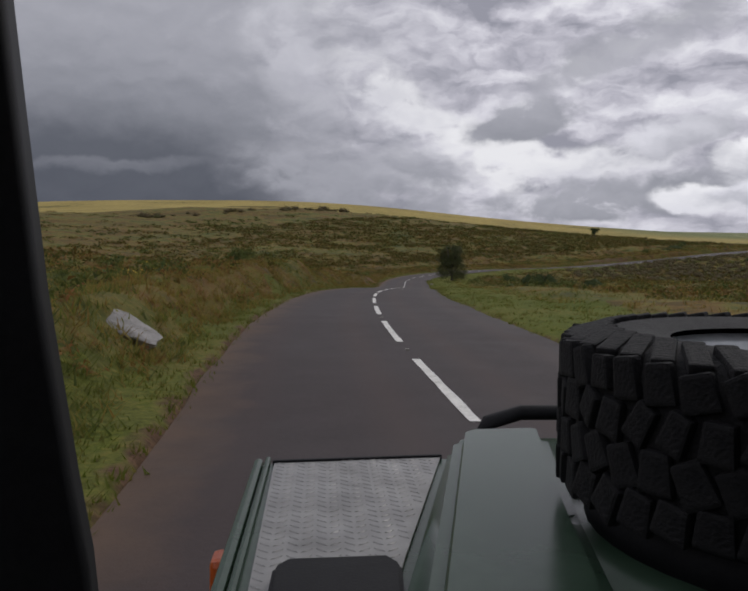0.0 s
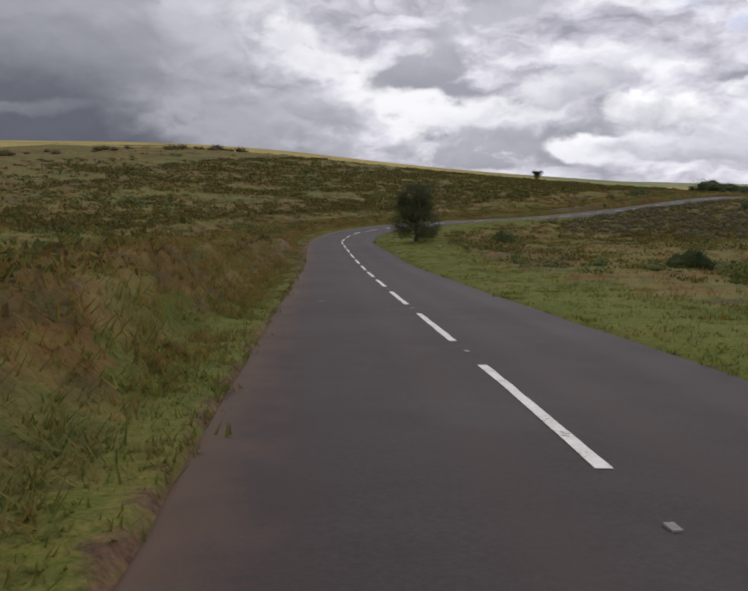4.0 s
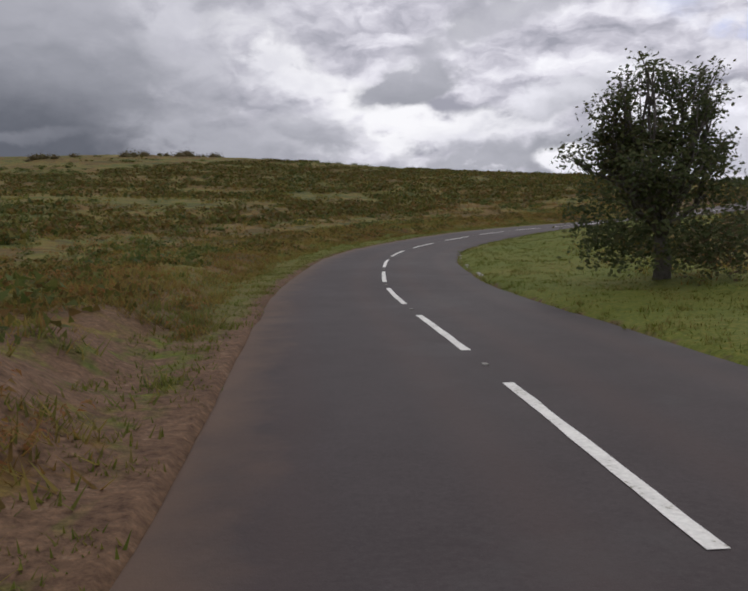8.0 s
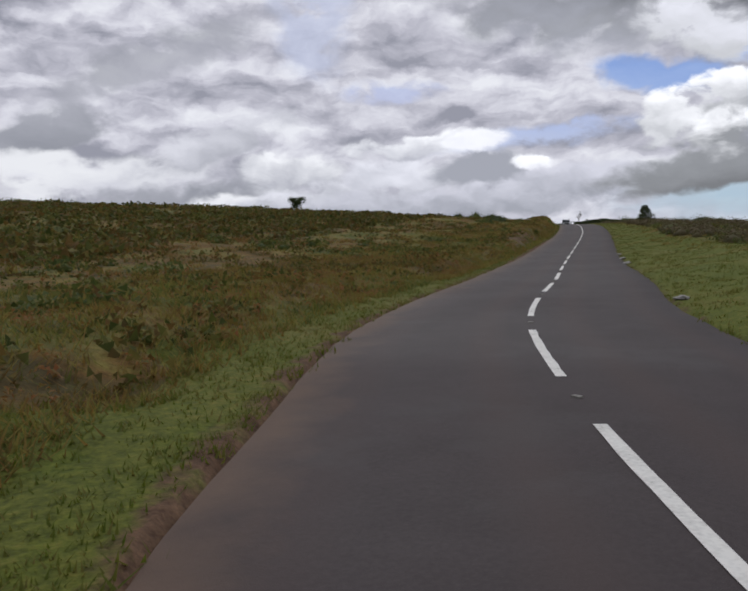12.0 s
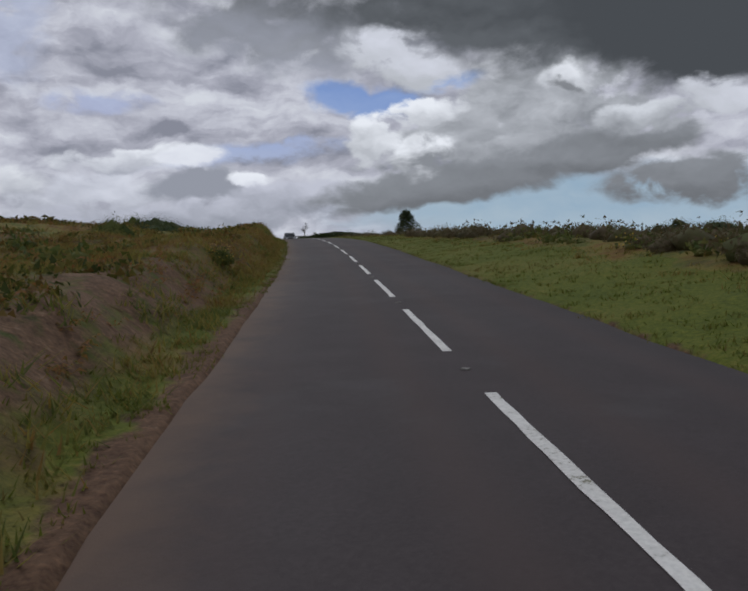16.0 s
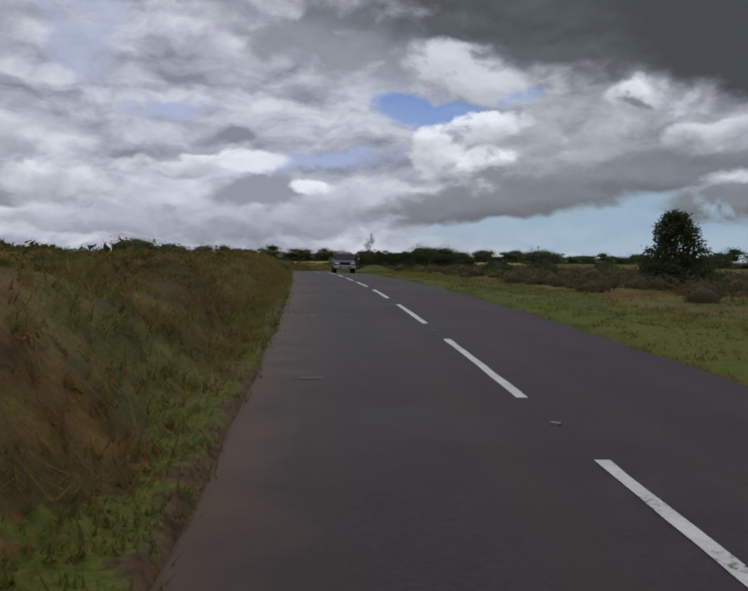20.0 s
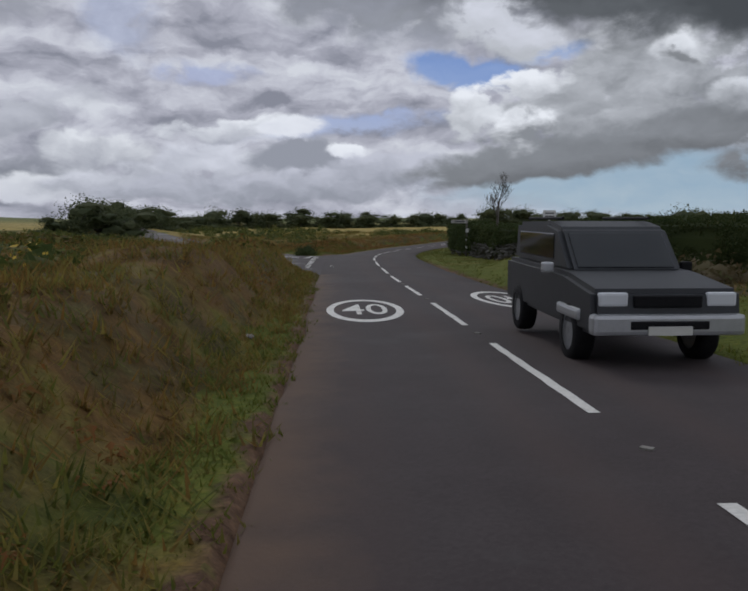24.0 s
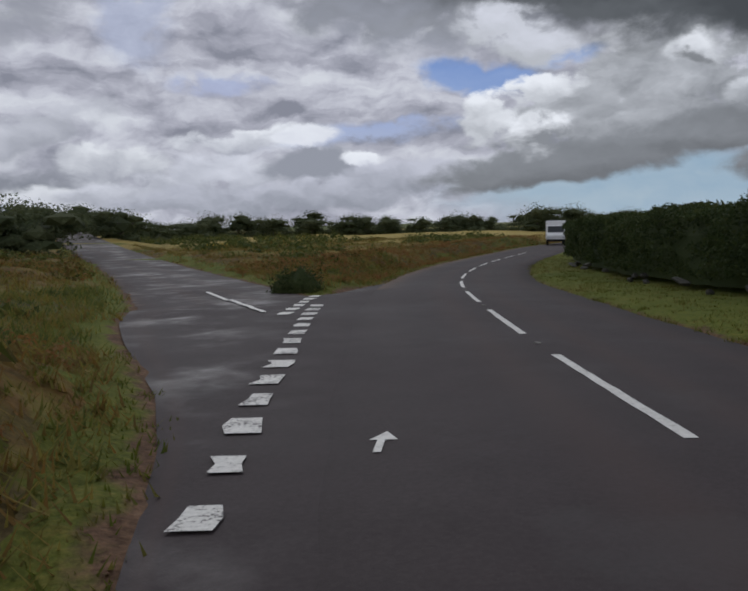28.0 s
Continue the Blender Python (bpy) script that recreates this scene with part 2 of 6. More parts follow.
above = mixed(wt, 0.06, mixed(wt, body, (0.95, 0.95, 1.0), (0.5, 0.51, 0.57)), clear)
whole = mixed(wt, over, sky, above)
bg = node(wt, "ShaderNodeBackground", Strength=1.0)
wt.links.new(whole, bg.inputs[0])
out = node(wt, "ShaderNodeOutputWorld")
wt.links.new(bg.outputs[0], out.inputs[0])

sun = new("sun", bpy.data.lights.new("sun", "SUN"))
sun.data.energy, sun.data.angle, sun.data.color = 0.7, radians(14), (1.0, 0.95, 0.88)
sun.matrix_world = look(tuple(200 * c for c in towards(SUN_AZ, SUN_EL)), (0, 0, 0))


# ---- materials ----
def material(name, rough=0.8, metal=0.0):
    m = bpy.data.materials.new(name)
    m.use_nodes = True
    b = m.node_tree.nodes["Principled BSDF"]
    b.inputs["Roughness"].default_value, b.inputs["Metallic"].default_value = rough, metal
    return m, m.node_tree, b


def obj_noise(nt, scale, detail=4.0, rough=0.55, warp=0.0, coords="Object", squash=None):
    tc = node(nt, "ShaderNodeTexCoord")
    n = node(nt, "ShaderNodeTexNoise", Scale=scale, Detail=detail, Roughness=rough, Distortion=warp)
    src = tc.outputs[coords]
    if squash:
        m = node(nt, "ShaderNodeMapping")
        m.inputs["Scale"].default_value = squash
        nt.links.new(src, m.inputs[0])
        src = m.outputs[0]
    nt.links.new(src, n.inputs["Vector"])
    return n.outputs["Fac"]


def bump(nt, b, height, strength=0.4, distance=0.02):
    n = node(nt, "ShaderNodeBump", Strength=strength, Distance=distance)
    nt.links.new(height, n.inputs["Height"])
    nt.links.new(n.outputs[0], b.inputs["Normal"])


def simple(name, c1, c2, rough=0.7, metal=0.0, scale=6.0, relief=0.15, lo=0.35, hi=0.65):
    """Two tones over fine and coarse noise, with a little relief."""
    m, nt, b = material(name, rough, metal)
    f = math_node(nt, "ADD", math_node(nt, "MULTIPLY", obj_noise(nt, scale), 0.6), math_node(nt, "MULTIPLY", obj_noise(nt, scale * 7), 0.4))
    nt.links.new(ramp(nt, f, [(lo, c1), (hi, c2)]), b.inputs["Base Color"])
    if relief:
        bump(nt, b, obj_noise(nt, scale * 9), relief, 0.01)
    return m


def leaf_shader(nt, b, colour, through):
    """Leaves let part of the light through."""
    nt.links.new(colour, b.inputs["Base Color"])
    b.inputs["Specular IOR Level"].default_value = 0.2
    tr, mx = node(nt, "ShaderNodeBsdfTranslucent"), node(nt, "ShaderNodeMixShader", Fac=through)
    nt.links.new(colour, tr.inputs["Color"])
    nt.links.new(b.outputs[0], mx.inputs[1])
    nt.links.new(tr.outputs[0], mx.inputs[2])
    nt.links.new(mx.outputs[0], nt.nodes["Material Output"].inputs["Surface"])


def leafy(name, tones, rough=0.75, patch=0.35, through=0.35):
    """Foliage: the tone differs from blade to blade and from patch to patch."""
    m, nt, b = material(name, rough)
    g = node(nt, "ShaderNodeNewGeometry")
    f = math_node(nt, "ADD", math_node(nt, "MULTIPLY", g.outputs["Random Per Island"], 0.45),
                  math_node(nt, "MULTIPLY", obj_noise(nt, patch, 3.0), 0.6))
    n = len(tones) - 1
    leaf_shader(nt, b, ramp(nt, f, [(0.2 + 0.6 * i / n, c) for i, c in enumerate(tones)]), through)
    return m


MOOR = [(0.37, (0.056, 0.072, 0.018)), (0.43, (0.108, 0.118, 0.025)), (0.485, (0.185, 0.152, 0.038)), (0.53, (0.170, 0.098, 0.028)), (0.57, (0.105, 0.072, 0.022)), (0.62, (0.096, 0.106, 0.025))]


def moor_value(nt):
    """Drifts of green, straw and rust, at three sizes."""
    return math_node(nt, "ADD", math_node(nt, "MULTIPLY", obj_noise(nt, 0.07, 5), 0.42),
                     math_node(nt, "ADD", math_node(nt, "MULTIPLY", obj_noise(nt, 0.4, 5), 0.38), math_node(nt, "MULTIPLY", obj_noise(nt, 2.2, 5), 0.2)))


def moor_growth(name, gain=1.0, spread=0.16, through=0.4):
    """Blades and leaves that take up the tones of the moor under them."""
    m, nt, b = material(name, 0.8)
    g = node(nt, "ShaderNodeNewGeometry")
    r = math_node(nt, "SUBTRACT", g.outputs["Random Per Island"], 0.5)
    f = math_node(nt, "ADD", moor_value(nt), math_node(nt, "MULTIPLY", r, spread))
    leaf_shader(nt, b, ramp(nt, f, [(p, tuple(gain * q for q in c)) for p, c in MOOR]), through)
    return m


def attr(nt, name):
    a = node(nt, "ShaderNodeAttribute")
    a.attribute_name = name
    return a.outputs["Fac"]


def ground_material():
    m, nt, b = material("moor_ground", 0.95)
    e = attr(nt, "edge")        # metres beyond the tarmac
    far = attr(nt, "far")       # metres from the road's middle, signed by side
    n1, n2, n3, n4 = obj_noise(nt, 0.06, 5), obj_noise(nt, 0.35, 5), obj_noise(nt, 2.2, 5), obj_noise(nt, 11, 4)
    n5 = obj_noise(nt, 0.9, 5, 0.62)
    moor = ramp(nt, moor_value(nt), [(p, tuple(0.85 * q for q in c)) for p, c in MOOR])
    scrub = ramp(nt, n2, [(0.4, (0.050, 0.058, 0.020)), (0.6, (0.078, 0.058, 0.026))])
    moor = mixed(nt, ramp(nt, math_node(nt, "ADD", math_node(nt, "MULTIPLY", n5, 0.7), math_node(nt, "MULTIPLY", n1, 0.3)), [(0.50, (0, 0, 0)), (0.60, (0.8, 0.8, 0.8))]), moor, scrub)
    turf = ramp(nt, math_node(nt, "ADD", math_node(nt, "MULTIPLY", n2, 0.5), math_node(nt, "MULTIPLY", n4, 0.5)),
                [(0.35, (0.070, 0.090, 0.013)), (0.5, (0.102, 0.118, 0.017)), (0.66, (0.145, 0.124, 0.030))])
    soil = ramp(nt, math_node(nt, "ADD", math_node(nt, "MULTIPLY", n3, 0.5), math_node(nt, "MULTIPLY", n4, 0.5)),
                [(0.35, (0.082, 0.047, 0.029)), (0.6, (0.145, 0.088, 0.054)), (0.72, (0.19, 0.138, 0.098))])
    wob = math_node(nt, "ADD", e, math_node(nt, "MULTIPLY", math_node(nt, "SUBTRACT", n3, 0.5), 0.9))
    wob2 = math_node(nt, "ADD", e, math_node(nt, "MULTIPLY", math_node(nt, "SUBTRACT", n2, 0.5), 3.4))
    turf_w = attr(nt, "turf")
    base = mixed(nt, math_node(nt, "GREATER_THAN", wob2, turf_w), turf, moor)
    soil_w = attr(nt, "soil")
    base = mixed(nt, ramp(nt, math_node(nt, "SUBTRACT", math_node(nt, "ADD", wob, 0.5), soil_w), [(0.42, (1, 1, 1)), (0.58, (0, 0, 0))]), base, soil)
    bare = math_node(nt, "MULTIPLY", math_node(nt, "MULTIPLY", attr(nt, "bare"), 1.6, clamp=True), ramp(nt, n3, [(0.34, (0, 0, 0)), (0.50, (1, 1, 1))]))
    base = mixed(nt, bare, base, soil)
    h1, h2 = obj_noise(nt, 0.02, 6, 0.6), obj_noise(nt, 0.045, 6, 0.6, 0.4, "Object", (0.5, 2.2, 1.0))
    # far hilltop: a patch of sun put into the grass colour as bright straw
    sunlit_hay = ramp(nt, math_node(nt, "ADD", math_node(nt, "MULTIPLY", h1, 0.6), math_node(nt, "MULTIPLY", n2, 0.4)), [(0.36, (0.12, 0.105, 0.033)), (0.44, (0.29, 0.225, 0.07)), (0.6, (0.40, 0.31, 0.10)), (0.68, (0.2, 0.16, 0.05))])
    drift = math_node(nt, "ADD", attr(nt, "dry"), math_node(nt, "MULTIPLY", math_node(nt, "SUBTRACT", h2, 0.5), 1.8))
    base = mixed(nt, ramp(nt, drift, [(0.36, (0, 0, 0)), (0.62, (1, 1, 1))]), base, sunlit_hay)
    # far fields
    v = node(nt, "ShaderNodeTexVoronoi", Scale=0.006)
    tc = node(nt, "ShaderNodeTexCoord")
    nt.links.new(tc.outputs["Object"], v.inputs["Vector"])
    fields = ramp(nt, math_node(nt, "ADD", math_node(nt, "MULTIPLY", v.outputs["Color"], 0.8), math_node(nt, "MULTIPLY", n1, 0.2)),
                  [(0.25, (0.10, 0.14, 0.05)), (0.45, (0.19, 0.20, 0.09)), (0.6, (0.33, 0.30, 0.16)), (0.75, (0.13, 0.15, 0.07))])
    base = mixed(nt, attr(nt, "field"), base, fields)
    blade = obj_noise(nt, 34, 4, 0.6, 0.3, "Object", (1.0, 1.0, 0.4))
    base = mixed(nt, 1.0, base, ramp(nt, math_node(nt, "ADD", math_node(nt, "MULTIPLY", blade, 0.6), math_node(nt, "MULTIPLY", n4, 0.4)), [(0.36, (0.70, 0.70, 0.70)), (0.5, (1.0, 1.0, 1.0)), (0.64, (1.28, 1.25, 1.2))]), "MULTIPLY")
    nt.links.new(base, b.inputs["Base Color"])
    b.inputs["Specular IOR Level"].default_value = 0.15
    bump(nt, b, math_node(nt, "ADD", math_node(nt, "MULTIPLY", n3, 0.5), math_node(nt, "ADD", math_node(nt, "MULTIPLY", n4, 0.35), math_node(nt, "MULTIPLY", blade, 0.12))), 0.75, 0.075)
    return m


def asphalt_material():
    m, nt, b = material("asphalt", 0.72)
    lat = attr(nt, "lateral")
    n1, n2, n3, n4 = obj_noise(nt, 0.25, 4), obj_noise(nt, 1.6, 5), obj_noise(nt, 24, 3), obj_noise(nt, 120, 2)
    c = ramp(nt, math_node(nt, "ADD", math_node(nt, "MULTIPLY", n1, 0.25), math_node(nt, "ADD", math_node(nt, "MULTIPLY", n2, 0.35), math_node(nt, "MULTIPLY", n3, 0.4))),
             [(0.35, (0.037, 0.028, 0.028)), (0.5, (0.047, 0.036, 0.036)), (0.65, (0.059, 0.046, 0.046))])
    chips = ramp(nt, n4, [(0.62, (0, 0, 0)), (0.72, (1, 1, 1))])
    c = mixed(nt, math_node(nt, "MULTIPLY", chips, 0.3), c, (0.12, 0.11, 0.108))
    # wheel tracks, a little smoother and browner, and old patches
    lane = math_node(nt, "ABSOLUTE", math_node(nt, "SUBTRACT", math_node(nt, "ABSOLUTE", lat), 1.35))
    track = ramp(nt, math_node(nt, "ADD", math_node(nt, "ABSOLUTE", math_node(nt, "SUBTRACT", lane, 0.68)), math_node(nt, "MULTIPLY", math_node(nt, "SUBTRACT", n2, 0.5), 0.3)), [(0.05, (1, 1, 1)), (0.36, (0, 0, 0))])
    c = mixed(nt, math_node(nt, "MULTIPLY", track, 0.5), c, (0.064, 0.044, 0.040))
    worn = ramp(nt, obj_noise(nt, 0.55, 6, 0.6), [(0.58, (0, 0, 0)), (0.66, (1, 1, 1))])
    c = mixed(nt, math_node(nt, "MULTIPLY", worn, 0.3), c, (0.072, 0.066, 0.064))
    # silt washed to the sides
    side = math_node(nt, "ADD", math_node(nt, "MAXIMUM", math_node(nt, "MULTIPLY", lat, -1.0), math_node(nt, "SUBTRACT", lat, 0.55)), math_node(nt, "MULTIPLY", math_node(nt, "SUBTRACT", n2, 0.5), 0.9))
    silt = ramp(nt, math_node(nt, "SUBTRACT", side, 1.9), [(0.15, (0, 0, 0)), (0.75, (1, 1, 1))])
    c = mixed(nt, math_node(nt, "MULTIPLY", silt, 0.85), c, (0.128, 0.080, 0.054))
    nt.links.new(c, b.inputs["Base Color"])
    dry_r = ramp(nt, n1, [(0.4, (0.78, 0.78, 0.78)), (0.62, (0.86, 0.86, 0.86))])
    b.inputs["Specular IOR Level"].default_value = 0.3
    pools = ramp(nt, math_node(nt, "ADD", math_node(nt, "MULTIPLY", obj_noise(nt, 0.45, 4), 0.6), math_node(nt, "MULTIPLY", n2, 0.4)), [(0.48, (0, 0, 0)), (0.62, (1, 1, 1))])
    dry_r = mixed(nt, math_node(nt, "MULTIPLY", pools, attr(nt, "wet")), dry_r, (0.24, 0.24, 0.24))
    nt.links.new(dry_r, b.inputs["Roughness"])
    bump(nt, b, math_node(nt, "ADD", n3, n4), 0.3, 0.006)
    return m


def paint_material(name="road_paint", wear=0.0):
    m, nt, b = material(name, 0.6)
    w = ramp(nt, math_node(nt, "ADD", math_node(nt, "MULTIPLY", obj_noise(nt, 3.5, 5), 0.5), math_node(nt, "MULTIPLY", obj_noise(nt, 28, 4), 0.5)),
             [(0.33 + wear, (0.10 + 0.06 * (wear == 0), 0.09 + 0.06 * (wear == 0), 0.085)), (0.40 + wear, (0.56, 0.54, 0.50)), (0.6 + wear, (0.72, 0.70, 0.65))])
    nt.links.new(w, b.inputs["Base Color"])
    bump(nt, b, obj_noise(nt, 60), 0.2, 0.003)
    return m


GROUND, ASPHALT, PAINT = ground_material(), asphalt_material(), paint_material()
WORN_PAINT = paint_material("worn_road_paint", 0.085)
SCUFF = simple("scuffed_tarmac", (0.07, 0.065, 0.064), (0.14, 0.135, 0.13), 0.8, 0, 9.0, 0.1)
KERB_WHITE = simple("white_washed_stone", (0.48, 0.46, 0.43), (0.66, 0.64, 0.60), 0.8, 0, 5.0, 0.3)
GRASS = leafy("grass_blades", [(0.078, 0.106, 0.014), (0.108, 0.130, 0.018), (0.150, 0.140, 0.030), (0.19, 0.150, 0.05)], through=0.5)
DRYGRASS = moor_growth("dry_grass_blades", 1.35, 0.14, 0.5)
BRACKEN = leafy("bracken", [(0.12, 0.125, 0.03), (0.20, 0.135, 0.04), (0.26, 0.125, 0.043), (0.25, 0.10, 0.036)], through=0.45)
HEATHER = moor_growth("heather", 0.85, 0.24, 0.35)
GORSE = leafy("gorse", [(0.042, 0.064, 0.018), (0.072, 0.096, 0.024), (0.115, 0.130, 0.03), (0.17, 0.15, 0.04)])
SCRUB = leafy("dark_scrub", [(0.065, 0.072, 0.026), (0.11, 0.088, 0.042), (0.12, 0.09, 0.048), (0.10, 0.11, 0.034)])
BLOSSOM = simple("gorse_blossom", (0.42, 0.27, 0.02), (0.6, 0.42, 0.04), 0.7)
LEAF = leafy("hawthorn_leaves", [(0.035, 0.05, 0.017), (0.058, 0.072, 0.024), (0.08, 0.09, 0.03), (0.11, 0.082, 0.04)])
DARKLEAF = leafy("hedge_leaves", [(0.024, 0.040, 0.014), (0.04, 0.06, 0.019), (0.06, 0.08, 0.024), (0.08, 0.092, 0.03)])
# leaves of distant trees: paler and greyer, the haze is mixed into their tones
FARLEAF = leafy("hazy_far_leaves", [(0.066, 0.086, 0.042), (0.095, 0.114, 0.052), (0.135, 0.146, 0.068)], 0.8, 0.08, 0.45)
BARK = simple("bark", (0.07, 0.06, 0.05), (0.14, 0.125, 0.11), 0.9, 0, 9.0, 0.6)
STONE = simple("granite", (0.15, 0.14, 0.13), (0.34, 0.32, 0.30), 0.85, 0, 4.0, 0.5)
DARKSTONE = simple("mossy_stone", (0.035, 0.036, 0.026), (0.125, 0.115, 0.10), 0.9, 0, 5.0, 0.5)
KERB = simple("kerb_stone", (0.13, 0.12, 0.10), (0.28, 0.265, 0.24), 0.85, 0, 7.0, 0.3)

import functools


# ---- the road's line: plan points of the centre line about every 15 m ----
LINE = [
    (1.48, -60.0, 1.44), (1.48, -45.0, 0.70), (1.48, -30.0, -0.05), (1.48, -15.0, -0.79), (1.48, 0.0, -1.53), (1.24, 15.02, -2.07),
    (2.07, 29.8, -2.91), (4.05, 44.64, -4.02), (5.96, 59.5, -5.31), (7.91, 74.39, -6.55), (9.66, 89.25, -7.36), (11.7, 104.06, -8.10),
    (15.95, 117.97, -8.49), (24.73, 129.4, -8.52), (36.32, 138.51, -8.60), (48.22, 147.61, -8.69), (60.29, 156.53, -8.48),
    (72.43, 165.38, -8.07), (84.47, 174.37, -7.58), (96.29, 183.68, -7.05), (107.9, 193.24, -6.73), (119.28, 203.06, -6.58),
    (130.45, 213.13, -6.65), (141.52, 223.27, -6.84), (152.67, 233.28, -7.23), (163.81, 243.41, -7.61), (174.99, 253.12, -7.86),
    (186.87, 261.75, -8.27), (200.0, 268.8, -8.54), (213.7, 274.4, -8.69), (228.0, 279.2, -8.69), (243.0, 282.6, -8.7), (258.0, 285.0, -8.7),
]
SIDE = [(173.2, 257.6, -7.92), (175.2, 261.2, -8.02), (180.2, 270.0, -8.25), (187.0, 283.0, -8.4), (194.5, 299.0, -8.2), (203.0, 318.0, -7.6), (212.0, 338.0, -6.8), (222.0, 360.0, -6.2)]
HALF, S0 = 2.65, -60.0


def spline(points, per=30):
    p = np.array(points, float)
    p = np.vstack([2 * p[0] - p[1], p, 2 * p[-1] - p[-2]])
    w = np.linspace(0, 1, per, endpoint=False)[:, None]
    out = [p[i] + 0.5 * w * (p[i + 1] - p[i - 1] + w * (2 * p[i - 1] - 5 * p[i] + 4 * p[i + 1] - p[i + 2] + w * (3 * (p[i] - p[i + 1]) + p[i + 2] - p[i - 1])))
           for i in range(1, len(p) - 2)]
    return np.vstack([*out, p[-2:-1]])


def measured_line(points, start):
    c = spline(points)
    d = np.gradient(c[:, :2], axis=0)
    d /= np.linalg.norm(d, axis=1)[:, None]
    s = start + np.concatenate([[0], np.cumsum(np.linalg.norm(np.diff(c[:, :2], axis=0), axis=1))])
    return s, c, d


RS, RC, RD = measured_line(LINE, S0)
QS, QC, QD = measured_line(SIDE, 0.0)


def on_line(s, l, line=(RS, RC, RD)):
    """World x, y, z of the road's surface line at s metres along and l metres to the right."""
    S, C, D = line
    s, l = np.broadcast_arrays(np.asarray(s, float), np.asarray(l, float))
    i = [np.interp(s, S, C[:, k]) for k in range(3)]
    dx, dy = np.interp(s, S, D[:, 0]), np.interp(s, S, D[:, 1])
    return np.stack([i[0] + l * dy, i[1] - l * dx, i[2]], -1)


def nearest(p, line=(RS, RC, RD), step=3):
    """Along, across (right positive), and the line's height, for many points."""
    S, C, D = (a[::step] for a in line)
    k = np.concatenate([np.argmin((q[:, None, 0] - C[None, :, 0]) ** 2 + (q[:, None, 1] - C[None, :, 1]) ** 2, axis=1)
                        for q in np.array_split(p, max(1, len(p) // 4000))])
    dx, dy = p[:, 0] - C[k, 0], p[:, 1] - C[k, 1]
    along = dx * D[k, 0] + dy * D[k, 1]
    side = dx * D[k, 1] - dy * D[k, 0]
    dist = np.hypot(dx, dy)
    return S[k] + along, np.where(side >= 0, 1, -1) * np.where(np.abs(along) > 4, dist, np.abs(side)), C[k, 2]


def table(s, pairs):
    a = np.array(pairs, float)
    return np.interp(s, a[:, 0], a[:, 1])


def step01(x, a, b):
    t = np.clip((x - a) / (b - a), 0, 1)
    return t * t * (3 - 2 * t)


@functools.lru_cache(None)
def noise_table(seed):
    return np.random.RandomState(seed).uniform(-1, 1, (256, 256))


def value_noise(x, y, cell, seed):
    """Smooth random relief, about -1 to 1."""
    g = noise_table(seed)
    u, v = x / cell + 900.5, y / cell + 900.5
    i, j = np.floor(u).astype(int), np.floor(v).astype(int)
    a, b = u - i, v - j
    a, b = a * a * (3 - 2 * a), b * b * (3 - 2 * b)
    q = lambda m, n: g[(i + m) % 256, (j + n) % 256]
    return (q(0, 0) * (1 - a) + q(1, 0) * a) * (1 - b) + (q(0, 1) * (1 - a) + q(1, 1) * a) * b


BANK = [(-60, 0.9), (2, 0.7), (14, 0.75), (24, 1.0), (50, 1.15), (72, 1.15), (84, 0.75), (98, 0.35), (120, 0.15), (150, 0.3), (168, 0.6), (182, 0.9), (200, 1.02),
        (220, 0.95), (245, 0.95), (280, 1.0), (304, 1.1), (314, 1.15), (317.5, 1.05), (320.5, 0.5), (323, 0.15), (335, 0.1), (341, 0.55), (350, 0.75), (420, 0.7)]
RISE = [(-60, 0.05), (90, 0.05), (150, 0.055), (180, 0.07), (225, 0.07), (255, 0.055), (300, 0.02), (360, 0.0)]

APRON = [(312.6, 2.6), (315.0, 2.85), (317.0, 3.4), (320.0, 3.9), (322.0, 4.45), (324.0, 5.25), (326.0, 6.1), (328.5, 7.1), (331.0, 7.8), (332.5, 6.9), (334.0, 5.2), (335.4, 3.9), (339.4, 3.0), (341.4, 2.6)]


